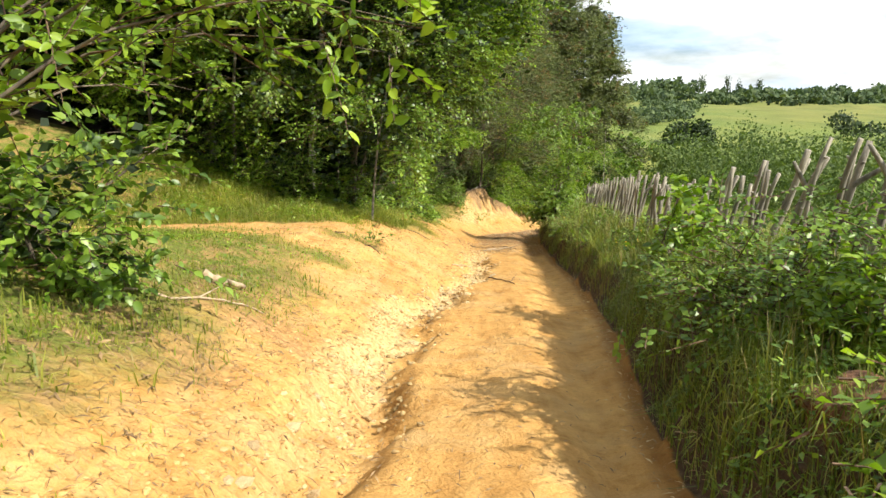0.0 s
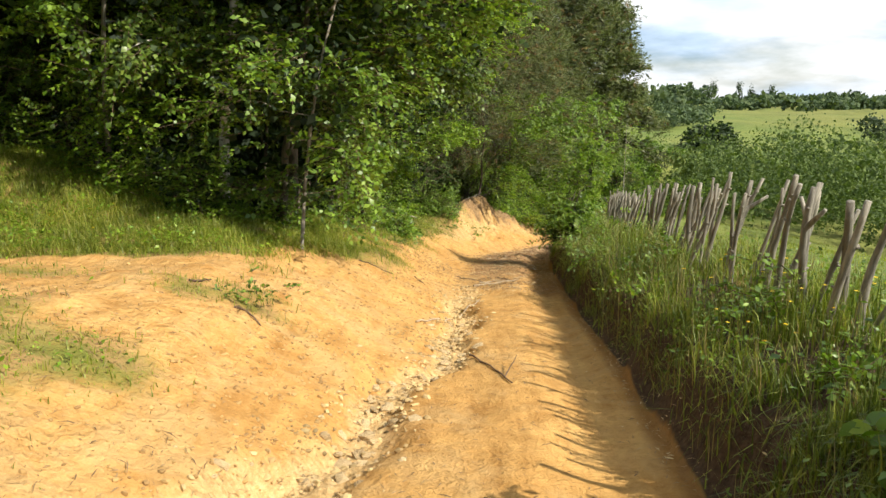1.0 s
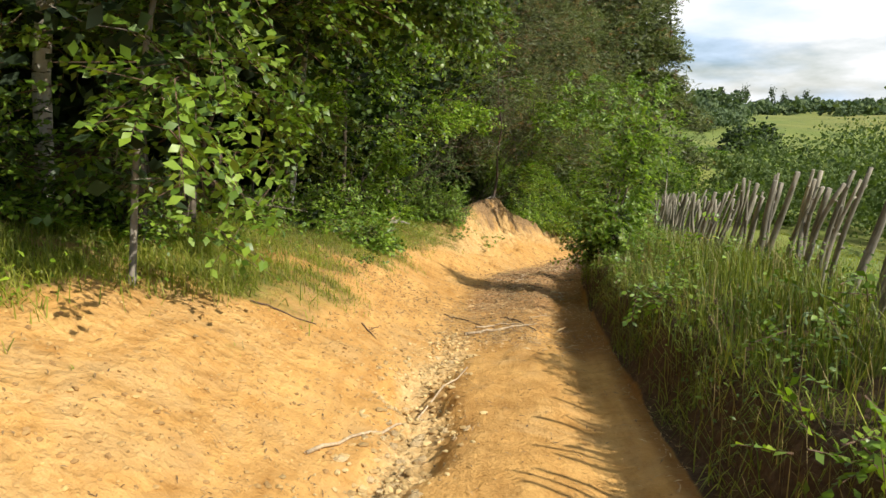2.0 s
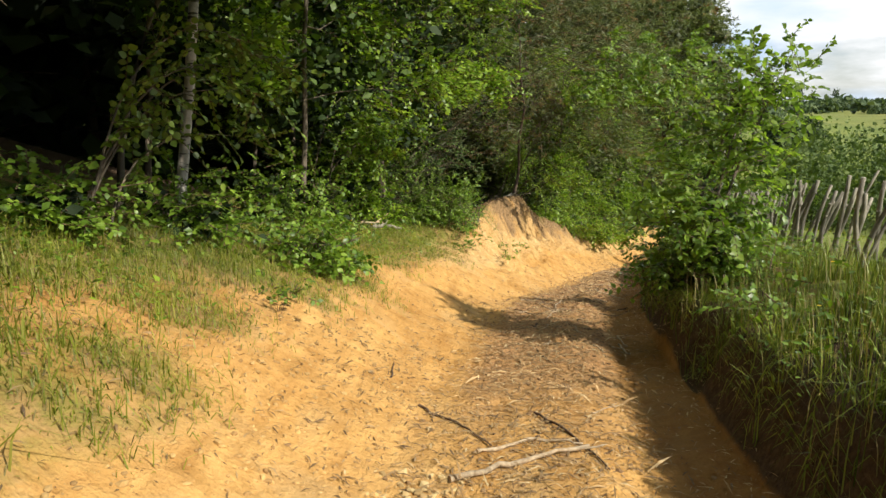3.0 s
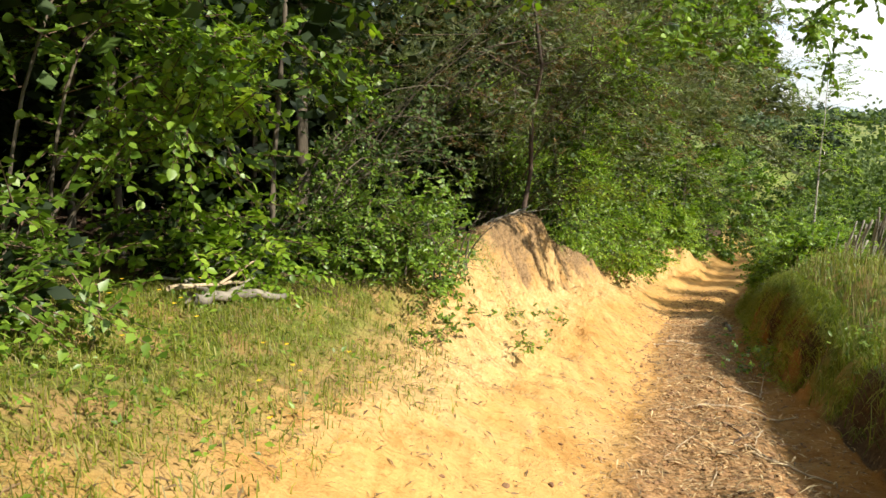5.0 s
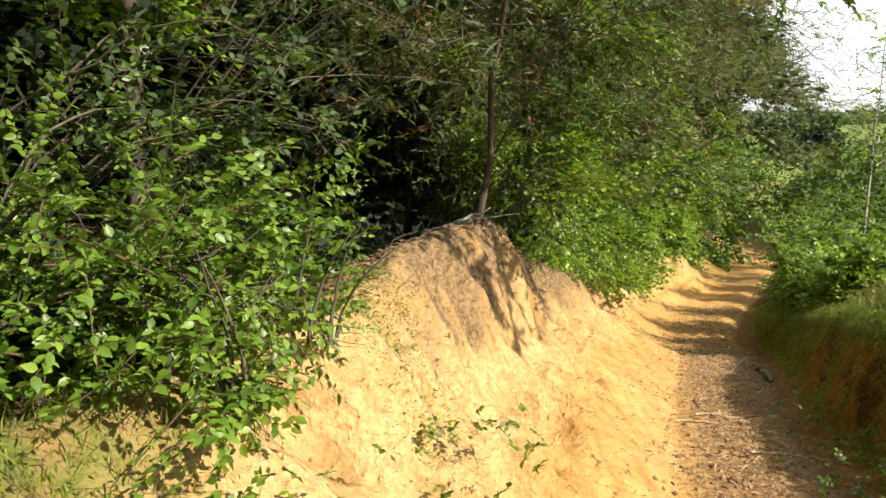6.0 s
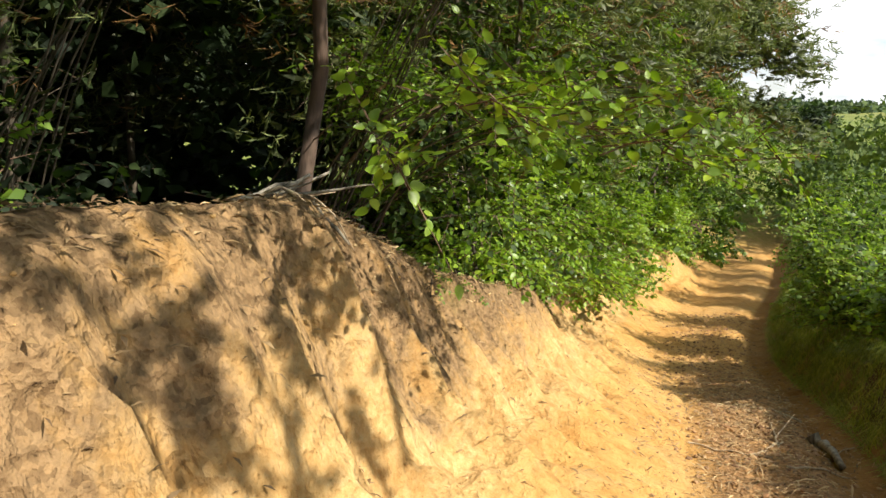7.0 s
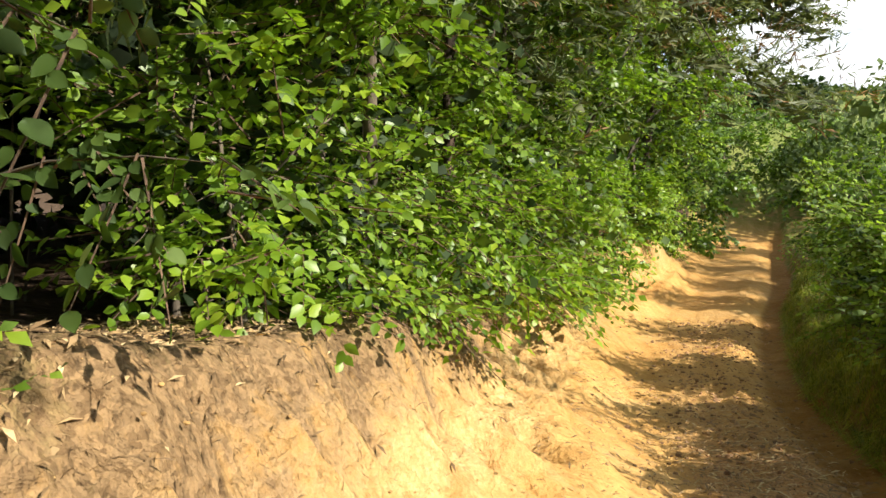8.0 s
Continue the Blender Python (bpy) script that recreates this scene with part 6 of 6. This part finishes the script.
stick("fallen_branch", "bleached stick beside the wheel track", [(1.28, 24.3), (1.56, 24.38), (1.75, 24.2)], 0.013, WOOD_PALE, [(0.4, (0.1, 0.25, 0.03))], seed=13)
stick("bare_root", "brown root curling up from the wheel track", [(3.0, 28.6), (3.1, 27.95), (3.3, 28.0), (3.5, 28.5)], 0.013, WOOD_PALE, [(0.99, (0.05, 0.1, 0.12))], "root", 14)
stick("fallen_branch", "long bleached stick across the wheel track", [(2.55, 27.3), (2.9, 27.2), (3.3, 27.15)], 0.013, WOOD_PALE, seed=15)
stick("fallen_stick", "pale stick in the churned track", [(3.05, 31.2), (3.4, 31.05)], 0.014, WOOD_PALE, seed=16)
stick("fallen_stick", "pale stick pointing across the track", [(3.77, 32.09), (4.18, 32.34)], 0.014, WOOD_PALE, seed=17)
stick("fallen_stick", "dark stick lying along the track", [(3.48, 32.13), (3.4, 31.7), (3.37, 31.2)], 0.013, WOOD_DARK, seed=18)
stick("fallen_branch", "long thin branch lying in the track", [(3.84, 33.97), (4.05, 33.8), (4.3, 33.55)], 0.011, WOOD_PALE, seed=19)
stick("cut_log", "short grey cut log at the verge foot", [(4.95, 34.3), (4.85, 33.6)], 0.045, WOOD_GREY, (), "log", 20)
stick("fallen_branch", "forked dry branch beside the cut log", [(4.5, 33.9), (4.75, 34.6)], 0.013, WOOD_PALE, [(0.5, (0.25, 0.25, 0.1))], seed=21)
stick("fallen_branch", "dry branch at the verge foot", [(4.3, 33.3), (4.75, 33.35)], 0.012, WOOD_PALE, seed=22)
stick("old_log", "gnarled grey-brown log with knots in the grass", [(-0.95, 25.35), (-0.75, 25.7), (-0.55, 26.0)], 0.035, BARK_GREY, [(0.5, (0.08, 0.25, 0.05)), (0.3, (-0.2, 0.2, 0.05))], "log", 23)
stick("fallen_branch", "broken pale branch leaning on the old log", [(-1.1, 25.4), (-0.8, 26.1)], 0.022, WOOD_PALE, [(0.6, (0.2, 0.3, 0.15))], seed=24, lift=0.06)
stick("fallen_branch", "thin dry branch behind the old log", [(-1.3, 25.7), (-0.7, 26.4)], 0.014, WOOD_GREY, [(0.4, (0.3, 0.1, 0.2))], seed=25, lift=0.05)
stick("dead_bough", "thick grey dead bough on the mound", [(0.75, 31.5), (1.05, 31.6), (1.25, 31.9)], 0.032, WOOD_GREY, [(0.6, (0.3, 0.1, 0.1))], seed=26, lift=0.03)
stick("dead_bough", "bare forked branch on top of the mound", [(0.95, 31.7), (1.2, 31.75), (1.5, 31.9)], 0.018, WOOD_GREY, [(0.4, (0.25, 0.2, 0.14)), (0.7, (0.35, 0.05, 0.05))], seed=27, lift=0.02)
stick("dead_bough", "thin dry branch on top of the mound", [(0.9, 31.3), (1.2, 31.4), (1.5, 31.5)], 0.014, WOOD_PALE, [(0.3, (0.2, 0.25, 0.08))], seed=28, lift=0.02)
br = np.random.default_rng(640)
for i in range(9):  # dry brushwood heaped on the mound
    bx, by, bl, ba = br.uniform(0.55, 1.35), br.uniform(31.1, 32.1), br.uniform(0.16, 0.42), br.uniform(-0.5, 0.5)
    stick("dead_bough", "thin bleached brushwood lying on the mound" if i % 2 else "thin grey brushwood lying on the mound", [(bx - bl * math.cos(ba), by - bl * math.sin(ba)), (bx, by + br.normal(0, 0.04)), (bx + bl * math.cos(ba), by + bl * math.sin(ba))], br.uniform(0.007, 0.014), WOOD_PALE if i % 2 else WOOD_GREY, [(0.55, (br.uniform(0.1, 0.25), br.uniform(-0.12, 0.12), br.uniform(0.03, 0.1)))], seed=650 + i, lift=br.uniform(0.0, 0.05))
stick("dead_bough", "thin dry sticks on the mound's shoulder", [(1.15, 31.85), (1.5, 31.95)], 0.010, WOOD_PALE, [(0.4, (0.18, 0.05, 0.02))], seed=30, lift=0.03)

# loose sticks strewn over the churned track
lr = np.random.default_rng(88)
for i in range(46):
    sy = lr.uniform(17.5, 36) if i % 2 else lr.uniform(20.5, 27)
    sx = float(lane_left(sy) + np.clip(lr.normal(0.52, 0.2), 0.05, 0.95) * (lane_right(sy) - lane_left(sy)))
    g, ln = lr.uniform(0, 2 * math.pi), lr.uniform(0.10, 0.34)
    dx, dy = ln * math.cos(g), ln * math.sin(g)
    pale_one = lr.uniform() < 0.7
    fork = [(0.5, (0.4 * dy, 0.4 * dx, 0.02))] if i % 3 == 0 else ()
    one = stick("loose_stick", "thin bleached stick in the churned track" if pale_one else "thin dark stick in the churned track", [(sx - dx, sy - dy), (sx + 0.04 * dy, sy - 0.04 * dx), (sx + dx, sy + dy)], lr.uniform(0.006, 0.013), WOOD_PALE if pale_one else WOOD_DARK, fork, seed=900 + i)
    tagged(one, "thin bleached stick in the churned track" if pale_one else "thin dark stick in the churned track", "branch", "sticks strewn over the track")

# torn-up root ball at the verge
def root_ball(x, y, r, seed):
    rng = np.random.default_rng(seed)
    bm = bmesh.new()
    bmesh.ops.create_icosphere(bm, subdivisions=4, radius=1.0)
    for v in bm.verts:
        n = noise.noise(v.co * 1.7 + Vector((seed, 0, 0))) * 0.35 + noise.noise(v.co * 5.0) * 0.16 + noise.noise(v.co * 12.0) * 0.06
        v.co *= r * (1 + n)
        v.co.z *= 0.8
    me = bpy.data.meshes.new("root_ball")
    bm.to_mesh(me)
    bm.free()
    me.materials.append(CLOD)
    ob = new("root_ball", me)
    ob.location = (x, y, lz(x, y) - r * 0.25)
    for p in me.polygons:
        p.use_smooth = True
    return tagged(ob, "torn-up root ball of red-brown soil on the verge", "earth")


root_ball(1.42, 3.2, 0.19, 3)

# ---- flowers and small plants ----
def flowers(name, label, spots, seed):
    rng = np.random.default_rng(seed)
    pos = []
    for x, y, spread, up, n in spots:
        px, py = x + rng.normal(0, spread, n), y + rng.normal(0, spread, n)
        pos.append(np.stack([px, py, land(px, py) + up * rng.uniform(0.6, 1.15, n)], -1))
    pos = np.concatenate(pos)
    petals = np.repeat(pos, 5, 0)
    g = np.tile(np.arange(5) * 2 * np.pi / 5, len(pos))
    ax = np.stack([np.cos(g), np.sin(g), 0.25 + 0 * g], -1)
    nm = np.tile((0, 0, 1.0), (len(g), 1)) + rng.normal(0, 0.2, (len(g), 3))
    v, f = leaves_np(petals, ax, nm, 0.016, 0.013, (QUAD_V, QUAD_F))
    return tagged(new(name, mesh_np(name, v, f, FLOWER)), label, "flowers", "", "stuff")


flowers("yellow_flowers", "small yellow flowers among the grass and shrubs", [
    (-3.9, 16.3, 0.22, 0.85, 26), (-3.3, 15.9, 0.25, 0.55, 12), (-4.6, 16.0, 0.3, 0.6, 14), (-3.4, 14.6, 0.8, 0.22, 14), (2.0, 7.1, 0.25, 0.5, 10), (2.5, 9.4, 0.35, 0.3, 16),
    (2.6, 10.8, 0.3, 0.3, 8), (-0.6, 25.0, 0.35, 0.16, 10), (-0.2, 24.6, 0.3, 0.14, 6), (-0.9, 22.9, 0.4, 0.16, 6), (0.75, 28.4, 0.2, 0.08, 8), (3.3, 18.0, 0.4, 0.3, 8)], 71)

for i, (px, py, ph, pr, mat) in enumerate([(0.53, 26.76, 0.14, 0.16, LEAF_HAZEL), (1.06, 27.31, 0.05, 0.10, LEAF_PALE), (1.23, 28.03, 0.06, 0.10, LEAF_PALE), 
        (1.82, 33.06, 0.14, 0.18, LEAF_BEECH), (-0.44, 19.1, 0.12, 0.12, LEAF_HAZEL), (-1.0, 11.3, 0.04, 0.12, LEAF_HAZEL), (0.35, 26.3, 0.15, 0.2, LEAF_HAZEL),
        (2.6, 36.9, 0.12, 0.2, LEAF_BEECH), (3.55, 28.9, 0.16, 0.2, LEAF_HAZEL), (3.75, 29.5, 0.2, 0.22, LEAF_BEECH), (4.0, 30.2, 0.2, 0.22, LEAF_HAZEL), (4.35, 31.3, 0.22, 0.22, LEAF_BEECH)]):
    leafy("small_plant", px, py, ph, pr, 700 + i, mat, WOOD_DARK, "small leafy plant rooted in the loam", "plant", count=26, per=6, stems=3, base=0.02, limbs=8, trunk=0.002, spray=0.06, leaf=0.042, group="small plants on the loam", gap=0.5, lo=0.1, sink=0.0)


def creeping_weeds(name, label, spots, seed, mat, thin=False):
    """Small leaves lying in a loose mat over the ground."""
    rng = np.random.default_rng(seed)
    x = np.concatenate([cx + rng.normal(0, sx, n) for cx, cy, sx, sy, n in spots])
    y = np.concatenate([cy + rng.normal(0, sy, n) for cx, cy, sx, sy, n in spots])
    if thin:
        keep = bare(x, y) < 0.55
        x, y = x[keep], y[keep]
    z = land(x, y) + rng.uniform(0.005, 0.035, len(x))
    ax = np.stack([rng.normal(0, 1, len(x)), rng.normal(0, 1, len(x)), rng.normal(0.2, 0.3, len(x))], -1)
    nm = np.stack([rng.normal(0.3, 0.4, len(x)), rng.normal(0, 0.4, len(x)), np.ones(len(x))], -1)
    size = rng.uniform(0.010, 0.022, len(x))
    v, f = leaves_np(np.stack([x, y, z], -1), ax, nm, size, size * 0.55, (LEAF_V, LEAF_F))
    return tagged(new(name, mesh_np(name, v, f, mat, True)), label, "weeds", "", "stuff")


creeping_weeds("creeping_weeds", "low grey-green weeds creeping over the loam bank", [(0.74, 28.5, 0.13, 0.22, 1100), (0.95, 28.0, 0.08, 0.12, 260), (0.6, 28.9, 0.1, 0.15, 400), (0.85, 28.75, 0.12, 0.12, 500)], 91, LEAF_BIRCH)
creeping_weeds("creeping_weeds", "low leafy weeds among the slope grass", [(-0.6, 25.3, 0.3, 0.5, 900), (-0.7, 22.6, 0.25, 0.6, 700), (-0.95, 18.2, 0.3, 0.7, 700), (-3.2, 14.4, 0.8, 0.5, 900), (-1.9, 7.2, 0.5, 0.8, 900), (-2.2, 9.4, 0.5, 0.6, 500)], 92, LEAF_HAZEL, True)
